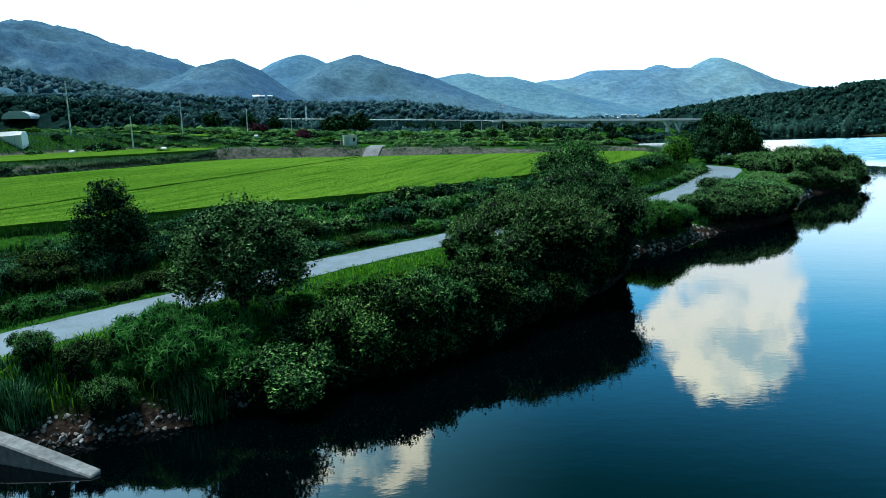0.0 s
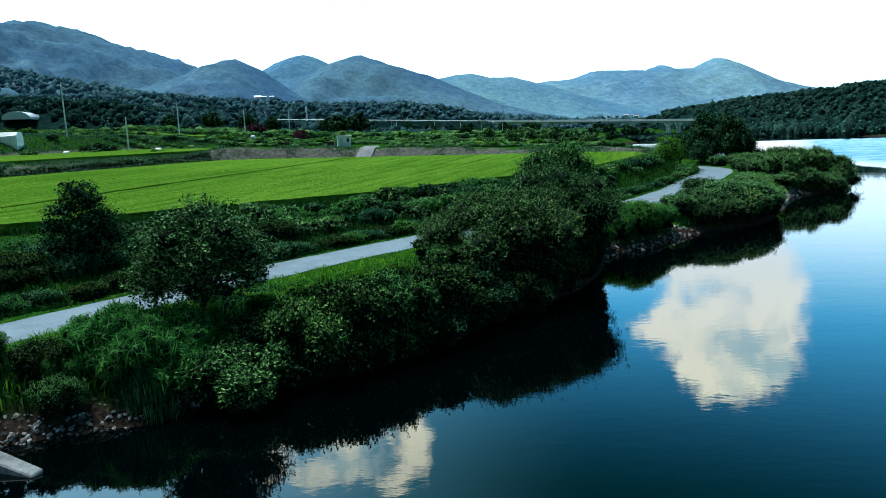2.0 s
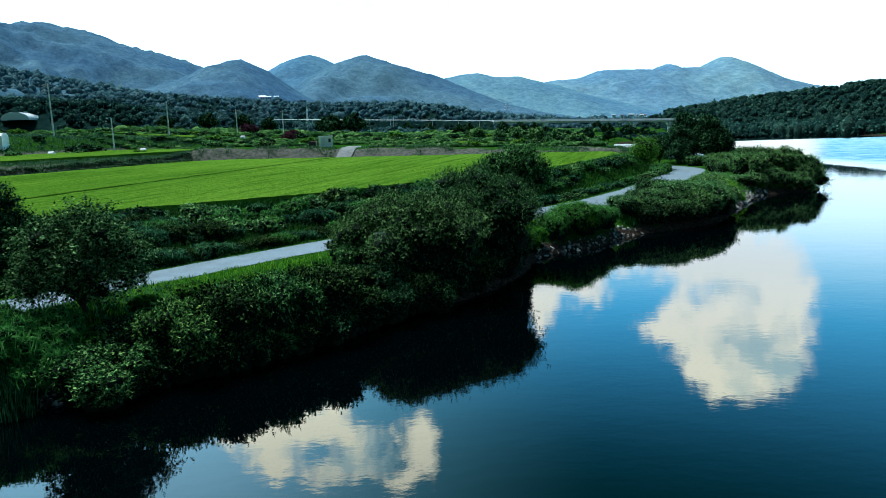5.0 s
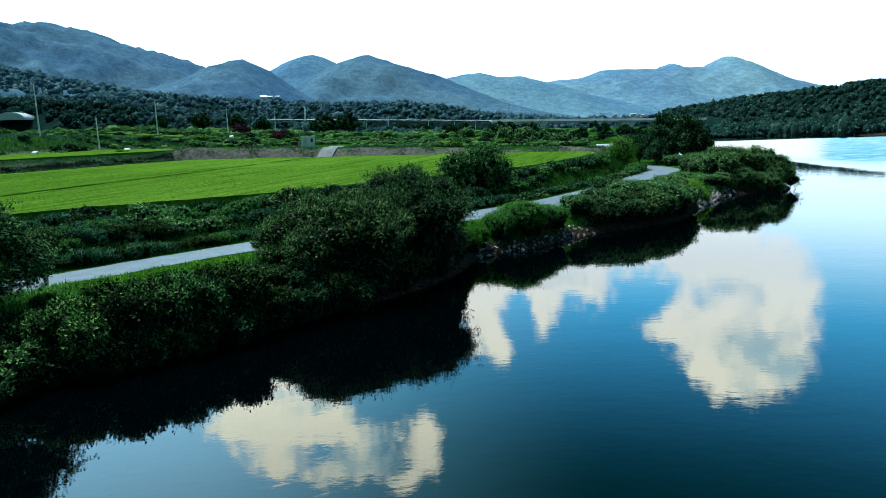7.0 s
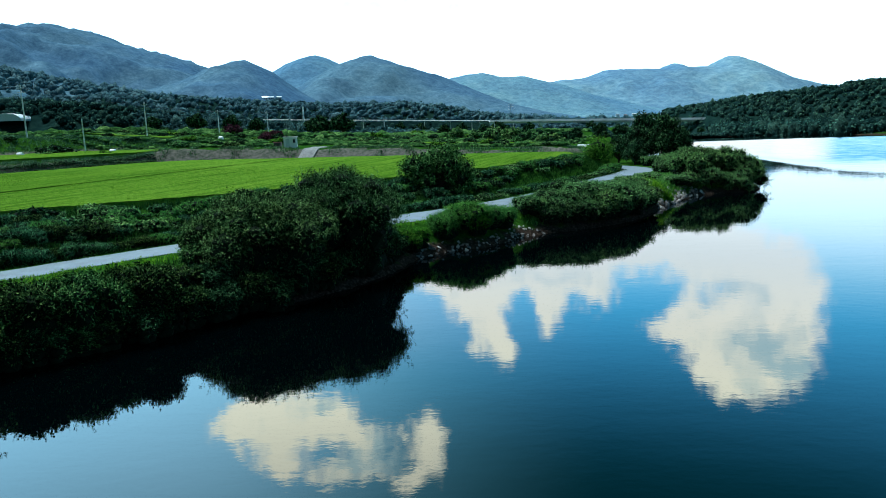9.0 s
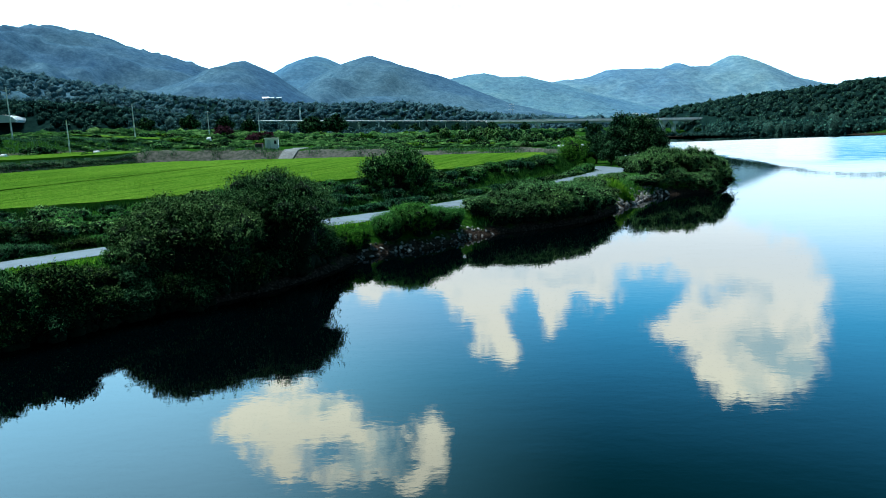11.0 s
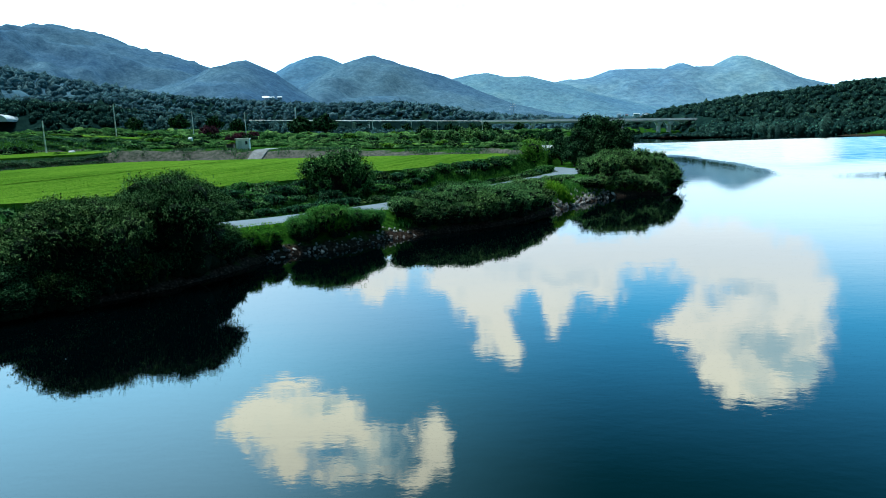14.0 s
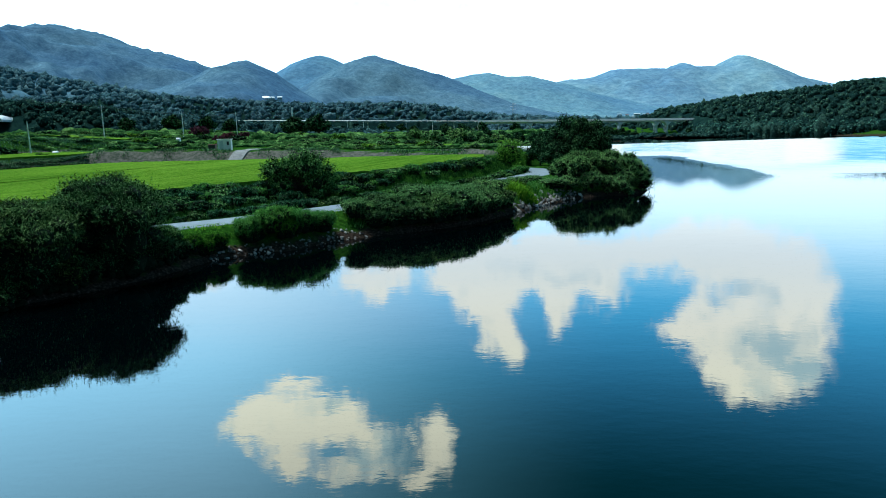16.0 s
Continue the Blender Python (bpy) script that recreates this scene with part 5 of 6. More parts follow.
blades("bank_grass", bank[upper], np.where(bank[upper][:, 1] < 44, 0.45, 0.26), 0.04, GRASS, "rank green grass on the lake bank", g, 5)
# the lower bank's grass is coloured dark in place of shade
blades("bank_sedge", bank[~upper], 0.45, 0.045, EDGE, "grass on the steep lower bank, darkened for shade", g, 6)
mixed = scatter(9000, -22, 0, 15, 34, lambda x, y: (dr_(x, y) < -2.6) & (ds_(x, y) > 1.0), g)
blades("bank_weeds", mixed[::2], 0.5, 0.045, REED, "mixed dark weeds on the near bank", g, 9, 0.2, 0.6)
blades("bank_weeds", mixed[1::2], 0.55, 0.04, GRASS, "yellow-green weeds on the near bank", g, 7, 0.2, 0.6)
inner = scatter(60000, -60, 50, 8, 132, lambda x, y: (dr_(x, y) > 1.75) & (dr_(x, y) < 20) & (side_dist(x, y, FIELD_N) < -0.3), g)
# strip blades use the same dark colour, painting the hedge's shaded side
blades("strip_grass", inner, np.clip(0.13 * (dr_(inner[:, 0], inner[:, 1]) - 1.2), 0.1, 0.6), 0.05, EDGE, "tall grass and weeds between road and paddy, darkened for shade", g, 7, 0.25, 0.7)


def clump(x, y, rx, ry, n, rng):
    q, a_ = np.sqrt(rng.random(n)), rng.uniform(0, 6.283, n)
    px, py = x + rx * q * np.cos(a_), y + ry * q * np.sin(a_)
    return np.stack([px, py, height(px, py)], -1), 1 - 0.62 * q ** 2


def reed_bed(x, y, rx, ry, h, n, label, mat=REED, width=0.045, lean=0.55):
    p, s = clump(x, y, rx, ry, n, g)
    return blades("reed_clump", p, h * s, width, mat, label, g, 12, 0.16, lean, "reeds", (x, y))


spit_pts = scatter(16000, 22, 60, 58, 108, lambda x, y: (dr_(x, y) < -2.9 - lakeside(y)) & (ds_(x, y) > 0.9), g)
blades("spit_grass", spit_pts, np.where(dr_(spit_pts[:, 0], spit_pts[:, 1]) > -5.5, 0.2, 0.5), 0.05, MOUND, "thick green grass covering the spit", g, 6, 0.25, 0.6)
edge = scatter(52000, -80, 40, 5, 126, lambda x, y: (side_dist(x, y, FIELD_N) > -1.1) & (side_dist(x, y, FIELD_N) < 0.25), g)
blades("field_edge_weeds", edge, 0.72, 0.06, EDGE, "dark weeds along the paddy edge", g, 8, 0.2, 0.5)
weeds = scatter(70000, -110, 48, 55, 150, lambda x, y: (side_dist(x, y, FIELD_F) > -1.0) & (side_dist(x, y, FIELD_F) < 6.5) & (wave(x, y, 0.35, 2) > (-0.5 + 0.55 * (x > -46))) & ~((np.abs(x + 16) < 2.6)), g)
blades("terrace_weeds", weeds, 0.5, 0.08, SILVER, "grey-green weeds on the terrace bank", g, 5, 0.3, 0.6)
slope_pts = scatter(26000, -150, -58, 108, 200, lambda x, y: (height(x, y) > 7.75) & (height(x, y) < 13), g)
blades("terrace_slope_grass", slope_pts, 0.45, 0.14, SILVER, "rough grey-green grass on the upper terrace bank", g, 4, 0.4, 0.6)
REEDS = Plant("reed_clump", dome_lobes(1.5, 1.3, 1.5, 10, rng, 0.1), 4200, 0.42, MOUND, 95, 0, 0.02, 0.10, 0.3, 0.9, "stalk", 1.3)
for x, y, s in ((-12.2, 25.2, 0.95), (-10.6, 24.6, 1.1), (-9.2, 24.9, 1.0), (-11.2, 26.2, 0.95), (-9.6, 26.4, 0.95), (-8.2, 26.2, 0.8), (-12.9, 23.9, 0.6)):
    REEDS.set(x, y, "tall arching reed grass on the bank", g.uniform(0, 360), s, None, None, "reeds", "bank reeds")
reed_bed(-9.7, 23.4, 0.9, 0.5, 1.2, 160, "upright green rushes at the waterline", REED, 0.03, 0.25)
reed_bed(-15.2, 21.9, 0.8, 0.6, 1.1, 130, "upright green rushes beside the concrete wall", REED, 0.03, 0.3)
FEATHER = [Plant("feathery_bush", canopy_lobes(1.7, 1.6, 2.0, 9, rng, 0.28), 2300, 0.15, m_, 160 + i_, 0, 0.04, 0.26, 0.2, 0.95, twigs=1, sides=4, dense=0.8, spray=6, skirt=True) for i_, m_ in enumerate((MOUND, WEED))]
for x, y, k, s, sz, how in ((11.4, 51.0, 1, 0.75, 0.7, "low yellow-green"), (12.9, 52.9, 1, 0.8, 0.75, "low yellow-green"), (12.4, 51.6, 1, 0.6, 0.62, "low yellow-green"),
                            (15.0, 55.6, 0, 0.9, 0.95, "dense green"), (16.6, 57.0, 0, 1.1, 1.0, "dense green"), (18.2, 58.6, 0, 1.05, 0.92, "dense green"), (19.8, 60.3, 0, 0.9, 0.85, "dense green"), (17.5, 56.9, 1, 0.7, 0.75, "low yellow-green")):
    FEATHER[k].set(x, y, how + " feathery bush on the gravelly bank", g.uniform(0, 360), s, sz, None, "shrub", "feathery bushes")
reed_bed(39.4, 84.0, 2.5, 1.6, 1.3, 260, "green grass above the stones", GRASS, 0.08, 0.6)
# ---- rice blades on the canopy ----
g = np.random.default_rng(21)
def rice_pts(n, x0, x1, y0, y1, f):
    x, y = g.uniform(x0, x1, n), g.uniform(y0, y1, n)
    ok = (side_dist(x, y, FIELD_N) > 0.7) & (side_dist(x, y, FIELD_F) < -2.0)
    x, y = x[ok], y[ok]
    return np.stack([x, y, f(x, y) - 0.22], -1)


near_rice = rice_pts(46000, -60, 40, 30, 110, field_z)
blades("rice_plants", near_rice, 0.34, 0.05, RICE, "fine bright green rice leaves standing over the paddy", g, 3, 0.2, 0.5, "rice")


# ---- stones, concrete wall ----
def stone_mesh(seed):
    r = np.random.default_rng(seed)
    v, f = ico(1)
    v = v * r.uniform(0.6, 1.3, (len(v), 1)) * (1.0, r.uniform(0.6, 0.95), r.uniform(0.3, 0.6))
    return mesh_np("stone", v, f, STONE_RIP)


STONE_RIP, t_, b_ = material("rubble_stone")
c_ = ramp(t_, noise_fac(t_, 7, 6), [(0.3, (0.16, 0.15, 0.14)), (0.7, (0.46, 0.44, 0.42))])
c_ = mixcol(t_, 1.0, c_, ramp(t_, t_.nodes.new("ShaderNodeObjectInfo").outputs["Random"], [(0.0, (0.3, 0.3, 0.3)), (0.6, (0.85, 0.83, 0.82)), (1.0, (1.9, 1.87, 1.85))]), "MULTIPLY")
t_.links.new(c_, b_.inputs["Base Color"])
b_.inputs["Roughness"].default_value = 0.85
STONES = [stone_mesh(s) for s in range(7)]
riprap = thing("rubble_bank", pose(0, 0, 0), "loose grey rubble stones along the waterline", "rubble")
g = np.random.default_rng(33)
for a_, b_, n, lo, hi in (((-14.8, 20.6), (-8.2, 24.4), 300, 0.04, 0.13), ((12.6, 51.6), (23.6, 62.4), 130, 0.07, 0.24), ((38.5, 78.2), (49.5, 93.2), 120, 0.16, 0.42)):
    for _ in range(n):
        t = g.random()
        x, y = a_[0] + (b_[0] - a_[0]) * t, a_[1] + (b_[1] - a_[1]) * t
        nx_, ny_ = -(b_[1] - a_[1]), b_[0] - a_[0]
        q = math.hypot(nx_, ny_)
        o = abs(g.normal(0, 0.65 if b_[0] < 40 else 0.95)) - 0.25
        for _k in range(3):
            dd = float(side_dist(np.array([x]), np.array([y]), shore_c)[0])
            x, y = x + nx_ / q * (o - dd), y + ny_ / q * (o - dd)
        s = g.uniform(lo, hi)
        put("stone", STONES[int(g.integers(7))], riprap, Matrix.LocRotScale((x, y, max(-0.1, ground_at(x, y)) + s * 0.15), Euler(g.uniform(0, 6.28, 3) * (0.15, 0.15, 1)), (s, s, s)))

wall = thing("wing_wall", pose(0, 0, 0), "sloping weathered concrete wing wall running into the water", "concrete wall")
bm = bmesh.new()
P0, P1 = Vector((-16.4, 21.0)), Vector((-11.3, 19.25))
d = (P1 - P0).normalized()
nv = Vector((-d.y, d.x))
ring = []
for s, top, half in ((0.0, 1.00, 0.26), (0.35, 0.72, 0.25), (0.7, 0.40, 0.24), (1.0, 0.10, 0.20)):
    c = P0.lerp(P1, s)
    ring.append([bm.verts.new((*(c + nv * half), top + 0.04)), bm.verts.new((*(c - nv * half), top - 0.04)), bm.verts.new((*(c - nv * (half + 0.06)), -1.2)), bm.verts.new((*(c + nv * (half + 0.06)), -1.2))])
for r0, r1 in zip(ring[:-1], ring[1:]):
    for k in range(4):
        bm.faces.new((r0[k], r0[(k + 1) % 4], r1[(k + 1) % 4], r1[k]))
bm.faces.new(ring[0][::-1])
bm.faces.new(ring[-1])
bmesh.ops.recalc_face_normals(bm, faces=bm.faces)
bmesh.ops.bevel(bm, geom=list(bm.edges), offset=0.04, segments=1, affect="EDGES")
part("wall_body", bm, CONCRETE, wall)
bm = bmesh.new()
box(bm, -17.4, 20.7, 0.0, -15.75, 22.0, 1.62, 0.05)
part("end_block", bm, CONCRETE, wall, "square concrete block")


# ---- poles and wires ----
def pole(x, y, z, h, arms, label="tall grey concrete utility pole", r=0.19, turn=0.0):
    ob = thing("utility_pole", pose(x, y, z, 0, 0, turn), label, "utility pole", "poles along the terraces")
    bm = bmesh.new()
    tube(bm, (0, 0, -1.5), (0, 0, h), r, r * 0.62, 10)
    part("shaft", bm, POLE, ob)
    for zz, half in arms:
        bm = bmesh.new()
        box(bm, -half, -0.14, h - zz - 0.06, half, -0.02 - r * 0.4, h - zz + 0.06)
        arm = part("crossarm", bm, STEEL, ob, "galvanised steel crossarm")
        for s in (-0.9, 0.0, 0.9):
            bm = bmesh.new()
            tube(bm, (s * half, -0.1, h - zz + 0.06), (s * half, -0.1, h - zz + 0.28), 0.05, 0.035, 6)
            part("insulator", bm, WHITE, arm)
    return ob


POLES = [(-92.8, 169.4, 13.0, ((0.9, 1.0), (1.9, 1.0))), (-75.6, 164.5, 8.6, ()), (-80.0, 207.6, 10.6, ((0.9, 0.9),)), (-71.7, 246.7, 9.8, ((0.6, 0.8),)), (-63.8, 281.4, 10.6, ((0.6, 0.7),)), (-28.9, 393.0, 10.5, ((0.6, 1.0),))]
for x, y, h, arms in POLES:
    pole(x, y, ground_at(x, y), h, arms, r=0.21)
for x, y in ((21.5, 446), (-61, 420), (-52, 470), (-8, 430), (8, 440), (37, 470), (52, 500), (-38, 470), (66, 540)):
    pole(x, y, ground_at(x, y), 8.6, ((0.5, 0.9),), "slim concrete pole of the distant line", 0.16)


def wire(a_, b_, sag, name="power_line"):
    cu = bpy.data.curves.new(name, "CURVE")
    cu.dimensions, cu.bevel_depth, cu.bevel_resolution = "3D", 0.018, 0
    sp = cu.splines.new("POLY")
    sp.points.add(12)
    for k in range(13):
        t = k / 12
        p = Vector(a_).lerp(Vector(b_), t)
        sp.points[k].co = (p.x, p.y, p.z - sag * 4 * t * (1 - t), 1)
    cu.materials.append(DARK)
    return tagged(new(name, cu), "thin dark sagging power line between poles", "cable", "power lines")


tops = [(x, y, ground_at(x, y) + h - 0.5) for x, y, h, _ in POLES if h > 9]
for p, q in zip(tops[:-1], tops[1:]):
    for o in (-0.8, 0.8):
        wire((p[0] + o, p[1], p[2]), (q[0] + o, q[1], q[2]), 0.9)
wire((-160, 150, 24), (tops[0][0], tops[0][1], tops[0][2]), 1.0)


# ---- shed, ramp, greenhouse, odds ----
sx, sy = -22.0, 152.0
sz = ground_at(sx, sy)
shed = thing("shed", pose(sx, sy, sz, 0, 0, 12), "small white sheet-metal shed with one dark window", "shed")
bm = bmesh.new()
box(bm, -1.45, -1.2, -0.3, 1.45, 1.2, 2.25, 0.03)
part("wall", bm, WHITE, shed)
bm = bmesh.new()
box(bm, -1.62, -1.4, 2.25, 1.62, 1.4, 2.42, 0.03)
part("roof", bm, WHITE, shed, "flat white overhanging roof")
bm = bmesh.new()
box(bm, 0.55, -1.26, 1.0, 1.1, -1.2, 1.85)
fr = part("window", bm, STEEL, shed)
bm = bmesh.new()
box(bm, 0.6, -1.275, 1.05, 1.05, -1.262, 1.8)
part("pane", bm, GLASS, fr, "dark window pane")
bm = bmesh.new()
box(bm, -1.0, -1.25, -0.2, -0.2, -1.2, 1.9)
part("door", bm, VINYL, shed)
bin_ = thing("storage_bin", pose(sx - 2.8, sy - 0.3, ground_at(sx - 2.8, sy)), "dark covered storage bin beside the shed", "bin")
bm = bmesh.new()
box(bm, -0.8, -0.6, -0.2, 0.8, 0.6, 1.0, 0.08)
part("body", bm, DARK, bin_)
bm = bmesh.new()
box(bm, -0.86, -0.66, 1.0, 0.86, 0.66, 1.12, 0.04)
part("lid", bm, RED, bin_)

ramp_line = curve_pts([(-17.6, 138.8), (-16.8, 141.5), (-16.0, 145), (-15.6, 149), (-16.4, 156)], 40)
d = np.gradient(ramp_line, axis=0)
d /= np.linalg.norm(d, axis=1)[:, None]
nrm = np.stack([-d[:, 1], d[:, 0]], -1)
L_, R_ = ramp_line + nrm * 1.7, ramp_line - nrm * 1.7
zc = np.maximum(height(ramp_line[:, 0], ramp_line[:, 1]), np.maximum(height(L_[:, 0], L_[:, 1]), height(R_[:, 0], R_[:, 1]))) + 0.12
v = np.concatenate([np.column_stack([L_, zc - 0.8]), np.column_stack([L_, zc]), np.column_stack([R_, zc]), np.column_stack([R_, zc - 0.8])])
k = len(ramp_line)
a_ = np.arange(k - 1)
f = np.concatenate([np.stack([a_ + r * k, a_ + r * k + 1, a_ + (r + 1) * k + 1, a_ + (r + 1) * k], -1) for r in range(3)])
put("ramp", mesh_np("ramp", v, f, CONCRETE), label="short pale ramp from the field up to the shed", category="ramp", kind="structure")


def tunnel(x, y, z, w, h, ln, turn, mat, label):
    ob = thing("greenhouse", pose(x, y, z, 0, 0, turn), label, "greenhouse")
    bm = bmesh.new()
    rows = []
    for s in (-ln / 2, ln / 2):
        rows.append([bm.verts.new((w / 2 * math.cos(t), s, h * math.sin(t) - (0.3 if t in (0.0, math.pi) else 0))) for t in [math.pi * q / 12 for q in range(13)]])
    for q in range(12):
        bm.faces.new((rows[0][q], rows[0][q + 1], rows[1][q + 1], rows[1][q]))
    bm.faces.new(rows[0][::-1])
    bm.faces.new(rows[1])
    part("cover", bm, mat, ob)
    for s in np.linspace(-ln / 2, ln / 2, 7):
        bm = bmesh.new()
        for q in range(12):
            t0, t1 = math.pi * q / 12, math.pi * (q + 1) / 12
            tube(bm, (w / 2 * 1.01 * math.cos(t0), s, h * 1.01 * math.sin(t0)), (w / 2 * 1.01 * math.cos(t1), s, h * 1.01 * math.sin(t1)), 0.03, 0.03, 4)
        part("hoop", bm, STEEL, ob)
    return ob


tunnel(44.5, 152, ground_at(44.5, 152) - 0.1, 1.6, 1.1, 6.0, 80, VINYL, "low white vinyl tunnel beside the bend")
stack = thing("covered_stack", pose(-99.6, 151.5, 0.9, 0, 0, 6), "long stack of crop trays under a white sheet", "covered stack")
bm = bmesh.new()
rows = []
for s, lift, lean_ in ((-6.0, -0.1, 0.5), (-3.2, 0.06, 0.4), (0.0, -0.03, 0.45), (3.1, 0.08, 0.4), (5.9, 0.0, 0.1)):
    rows.append([bm.verts.new(p) for p in ((s, -1.5, 6.5), (s, -1.4, 11.0 + lift - lean_), (s - 0.1, -0.6, 11.55 + lift), (s - 0.1, 0.9, 11.6 + lift), (s, 1.5, 10.8), (s, 1.6, 6.5))])
for r0, r1 in zip(rows[:-1], rows[1:]):
    for q in range(5):
        bm.faces.new((r0[q], r1[q], r1[q + 1], r0[q + 1]))
bm.faces.new(rows[0])
bm.faces.new(rows[-1][::-1])
bmesh.ops.recalc_face_normals(bm, faces=bm.faces)
part("sheet", bm, WHITE, stack)
for s in (-4.2, -1.4, 1.6, 4.4):
    bm = bmesh.new()
    tube(bm, (s, -1.47, 8.5), (s, -1.42, 10.7), 0.02, 0.02, 4)
    part("tie_rope", bm, DARK, stack)
tunnel(-216, 352, 22.3, 13, 3.6, 18, 12, VINYL, "pale plastic greenhouse among the trees")
for x, y in ((-83.0, 151.0), (-66.5, 160.0), (-70.8, 243), (-60, 215)):
    bale = thing("fodder_bale", pose(x, y, ground_at(x, y)), "white wrapped round fodder bale", "bale", "wrapped bales")
    bm = bmesh.new()
    tube(bm, (-0.6, 0, 0.62), (0.6, 0, 0.62), 0.65, 0.65, 16)
    bmesh.ops.bevel(bm, geom=[e_ for e_ in bm.edges if e_.calc_length() < 0.4], offset=0.06, segments=1, affect="EDGES")
    part("wrap", bm, VINYL, bale)


# ---- viaduct and highway ----
via = thing("viaduct", pose(0, 0, 0), "long pale concrete road viaduct on piers", "bridge")
A_, B_ = Vector((38, 590, 17.2)), Vector((238, 600, 12.9))
along = (B_ - A_).normalized()
ang = math.degrees(math.atan2(along.y, along.x))
ln = (B_ - A_).length
drop = math.degrees(math.asin(along.z))
base = pose(A_.x, A_.y, A_.z, 0, -drop, ang)
bm = bmesh.new()
box(bm, 0, -5.5, -1.0, ln, 5.5, -0.2, 0.08)
part("deck", bm, BRIDGE, via, m=base)
for s in (-5.2, 5.2):
    bm = bmesh.new()
    out_ = -1 if s < 0 else 1
    rows = [[bm.verts.new((e_, s + out_ * o_, z_)) for o_, z_ in ((0.75, -0.9), (0.12, 0.85), (-0.12, 0.85), (-0.35, -0.2))] for e_ in (0, ln)]
    for q in range(4):
        bm.faces.new((rows[0][q], rows[1][q], rows[1][(q + 1) % 4], rows[0][(q + 1) % 4]))
    bm.faces.new(rows[0][::-1])
    bm.faces.new(rows[1])
    bmesh.ops.recalc_face_normals(bm, faces=bm.faces)
    part("parapet", bm, BRIDGE, via, m=base)
for s in (-3.2, 0, 3.2):
    bm = bmesh.new()
    box(bm, 0, s - 0.5, -2.2, ln, s + 0.5, -1.0)
    part("girder", bm, BRIDGE, via, m=base)
for t in (0.22, 0.43, 0.60, 0.755, 0.80, 0.93):
    c = A_.lerp(B_, t)
    pier = bmesh.new()
    tube(pier, (c.x, c.y - 2.8, -3), (c.x, c.y - 2.8, c.z - 3.2), 1.0, 1.0, 14)
    tube(pier, (c.x, c.y + 2.8, -3), (c.x, c.y + 2.8, c.z - 3.2), 1.0, 1.0, 14)
    pr = part("pier", pier, BRIDGE, via)
    bm = bmesh.new()
    low_, high_ = [[bm.verts.new((c.x + i * w_, c.y + j * 5.2, z_)) for i, j in ((-1, -1), (1, -1), (1, 1), (-1, 1))] for w_, z_ in ((1.1, c.z - 4.6), (2.6, c.z - 2.2))]
    bm.faces.new(low_[::-1])
    bm.faces.new(high_)
    for i in range(4):
        bm.faces.new((low_[i], low_[(i + 1) % 4], high_[(i + 1) % 4], high_[i]))
    part("pier_cap", bm, BRIDGE, pr)

hw = thing("highway_rail", pose(0, 0, 0), "pale guard rail of the highway along the hillside", "guard rail")
H0, H1 = Vector((-165, 545, 24.2)), Vector((38, 590, 17.4))
seg = 24
for k in range(seg):
    p, q = H0.lerp(H1, k / seg), H0.lerp(H1, (k + 1) / seg)
    part("rail", tube(bmesh.new(), p, q, 0.32, 0.32, 4), WHITE, hw)
for k in range(0, seg + 1):
    p = H0.lerp(H1, k / seg)
    bm = bmesh.new()
    tube(bm, (p.x, p.y, p.z - 3.0), (p.x, p.y, p.z + 0.4), 0.14, 0.12, 5)
    part("post", bm, STEEL, hw)
bankm = bmesh.new()
rows = []
for k in range(seg + 1):
    p = H0.lerp(H1, k / seg)
    rows.append([bankm.verts.new((p.x, p.y - 22, 5)), bankm.verts.new((p.x, p.y - 1.5, p.z - 1.2)), bankm.verts.new((p.x, p.y + 12, p.z - 1.2)), bankm.verts.new((p.x, p.y + 30, 5))])
for r0, r1 in zip(rows[:-1], rows[1:]):
    for k in range(3):
        bankm.faces.new((r0[k], r1[k], r1[k + 1], r0[k + 1]))
emb = part("embankment", bankm, HILL_WOOD, None)
tagged(emb, "overgrown highway embankment", "embankment", kind="structure")
ep = np.stack([rng.uniform(-165, 38, 700), np.zeros(700), np.zeros(700)], -1)
tt = (ep[:, 0] + 165) / 203
ep[:, 1] = 545 + 45 * tt - rng.uniform(2, 24, 700)
ep[:, 2] = (24.2 - 6.8 * tt) - 3.6 - (545 + 45 * tt - ep[:, 1]) * 0.55
crowns("embankment_scrub", ep, 2.2, CANOPY, "green scrub on the highway embankment", 2, rng)


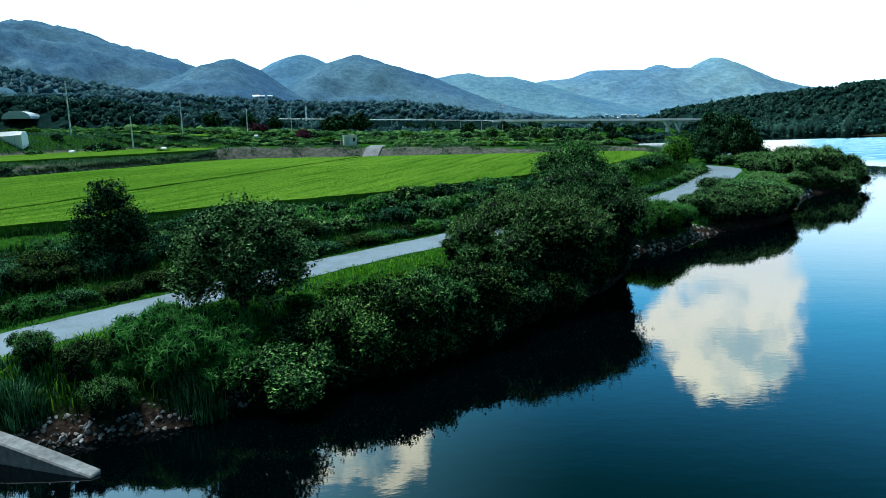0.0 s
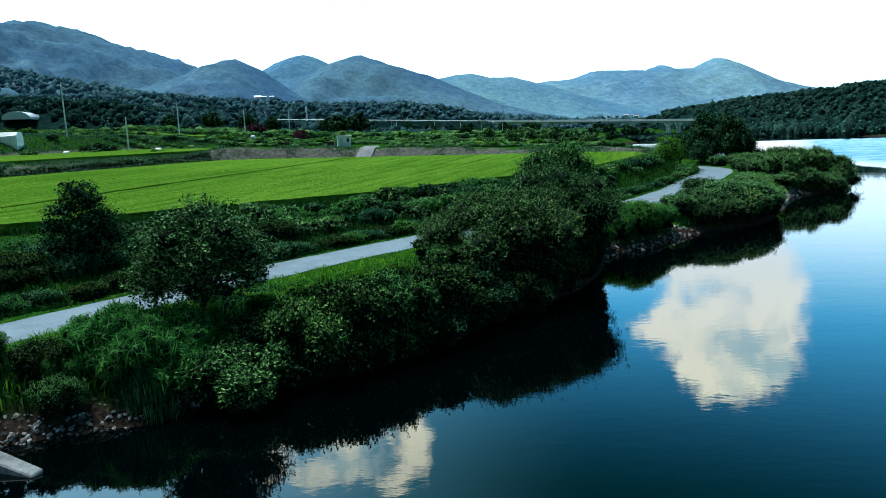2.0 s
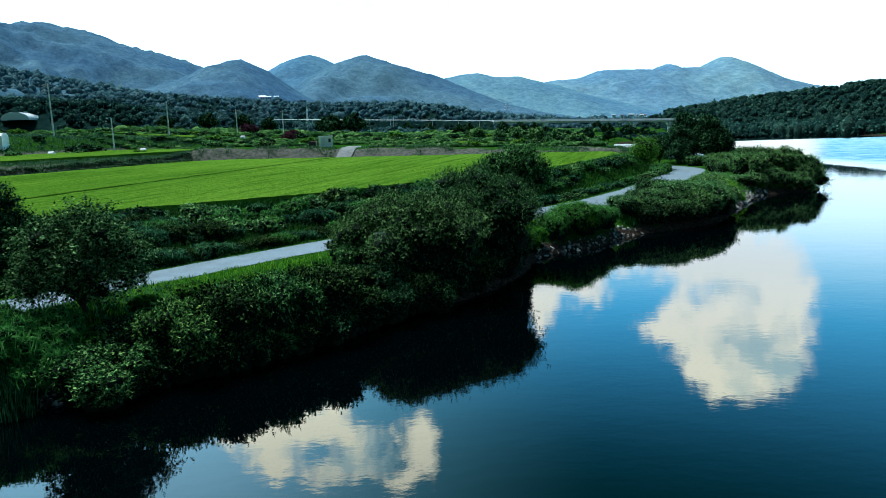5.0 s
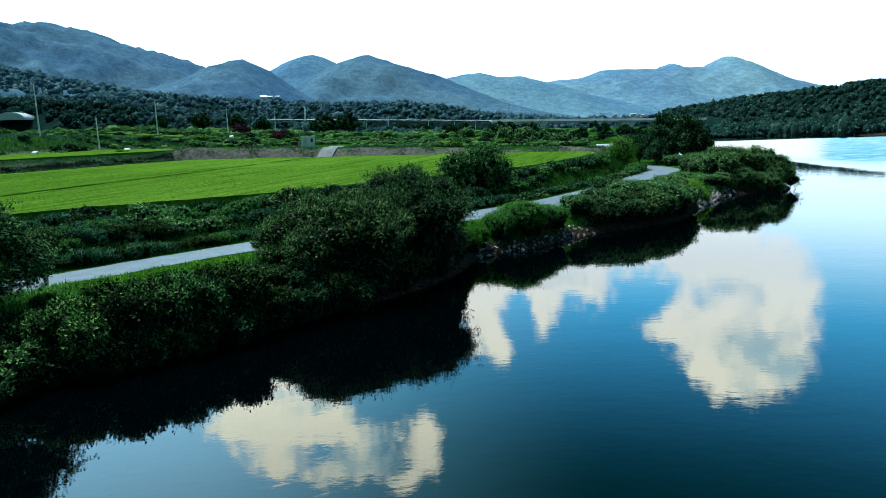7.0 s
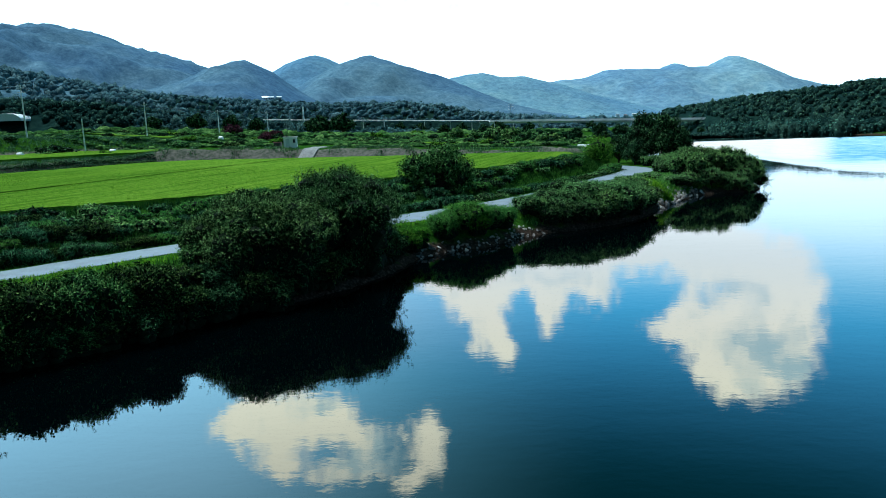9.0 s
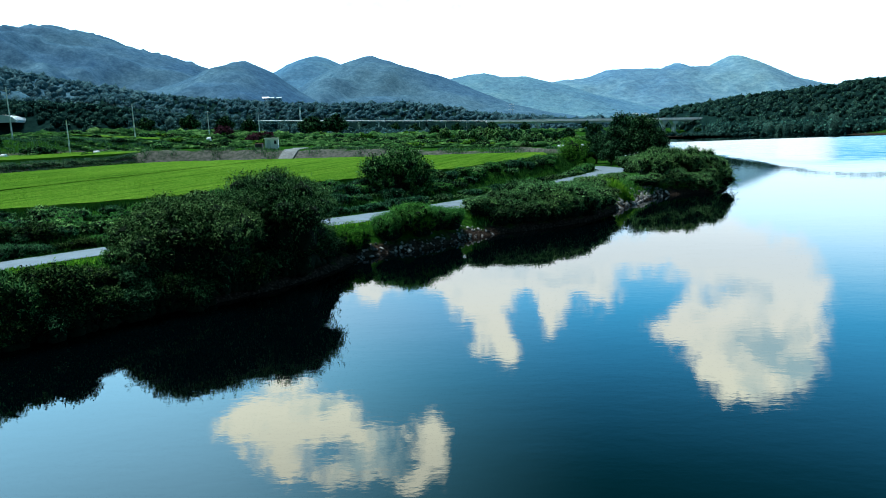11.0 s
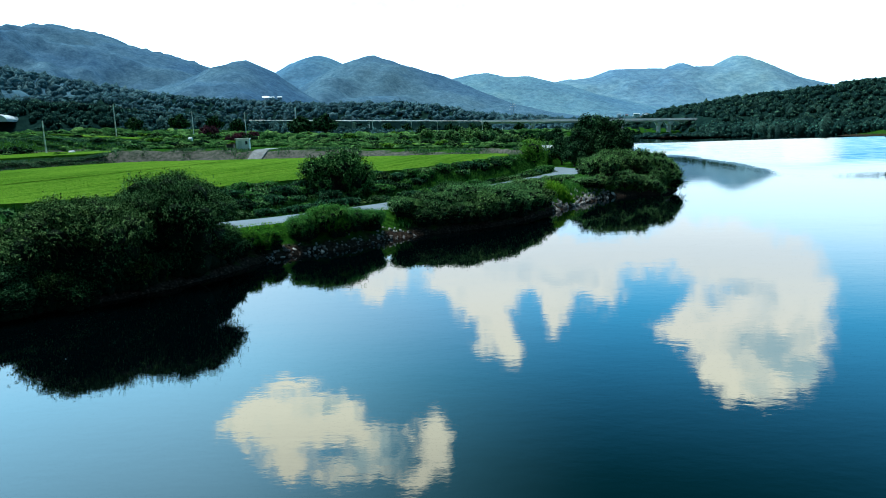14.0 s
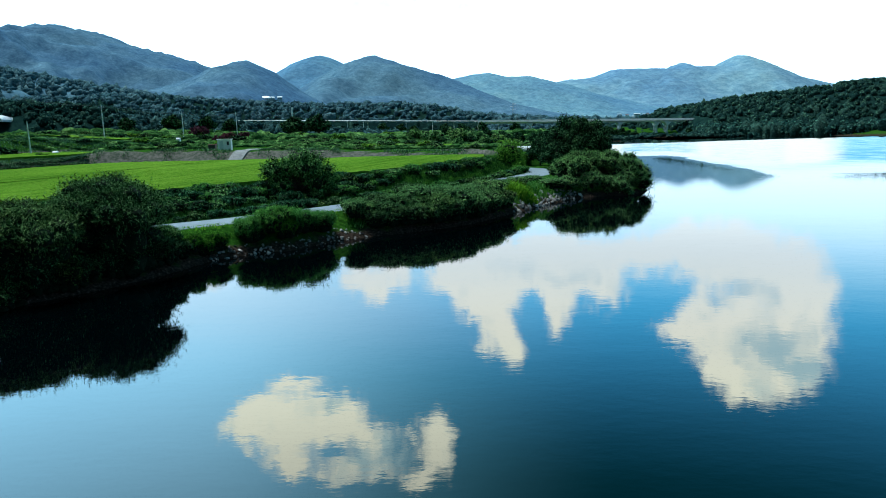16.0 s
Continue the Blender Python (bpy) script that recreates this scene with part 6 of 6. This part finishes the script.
# ---- tower, pylon, village ----
tw = thing("lamp_mast", pose(-115.8, 568.7, 18), "white slender mast beside the highway", "mast")
bm = bmesh.new()
tube(bm, (0, 0, -4), (0, 0, 15.6), 0.75, 0.6, 10)
part("shaft", bm, WHITE, tw)
py = thing("power_pylon", pose(131, 1700, 30), "distant steel lattice power pylon", "pylon")
for sgn in ((-1, -1), (1, -1), (1, 1), (-1, 1)):
    bm = bmesh.new()
    tube(bm, (4 * sgn[0], 4 * sgn[1], 0), (0.5 * sgn[0], 0.5 * sgn[1], 44), 0.45, 0.3, 4)
    part("leg", bm, STEEL, py)
for zz, w in ((28, 8), (34, 7), (40, 6)):
    bm = bmesh.new()
    tube(bm, (-w, 0, zz), (w, 0, zz), 0.4, 0.4, 4)
    part("crossarm", bm, STEEL, py)


HOUSE = paint("pale_blue_house_paint", (0.42, 0.52, 0.58), 0.7)


def house(x, y, z, w, d_, h, roofmat, label):
    ob = thing("house", pose(x, y, z, 0, 0, rng.uniform(-25, 25)), label, "house", "distant village houses")
    bm = bmesh.new()
    box(bm, -w / 2, -d_ / 2, -6, w / 2, d_ / 2, h)
    part("wall", bm, WHITE if w > 12 else HOUSE, ob)
    bm = bmesh.new()
    vs = [bm.verts.new(p) for p in ((-w * .55, -d_ * .6, h), (w * .55, -d_ * .6, h), (w * .55, d_ * .6, h), (-w * .55, d_ * .6, h), (-w * .5, 0, h + 0.2 * w), (w * .5, 0, h + 0.2 * w))]
    for q in ((0, 1, 5, 4), (2, 3, 4, 5), (1, 2, 5), (3, 0, 4), (3, 2, 1, 0)):
        bm.faces.new([vs[k] for k in q])
    part("roof", bm, roofmat, ob)
    for s in (-0.28, 0.05, 0.3):
        bm = bmesh.new()
        box(bm, w * s - 0.7, -d_ / 2 - 0.06, h * 0.35, w * s + 0.7, -d_ / 2, h * 0.75)
        part("window", bm, GLASS, ob)
    return ob


for dx, dy, w in ((-352, 1280, 16), (-338, 1275, 10), (-375, 1270, 22), (-325, 1282, 9)):
    zz = 9.9 + (240 - 172) * dy / 1207
    house(dx, dy, zz - 5, w, 9, 5, VINYL, "white house high on the wooded slope")
for k in range(26):
    dx = rng.uniform(365, 480)
    dy = rng.uniform(1500, 1720)
    house(dx, dy, 9.9 + (rng.uniform(11, 20)) * dy / 1207 - 4, rng.uniform(5, 9), 6, rng.uniform(2, 3.2), (VINYL, HOUSE, HOUSE, RED)[int(rng.integers(4))], "pale house of the distant village at the mountain's foot")
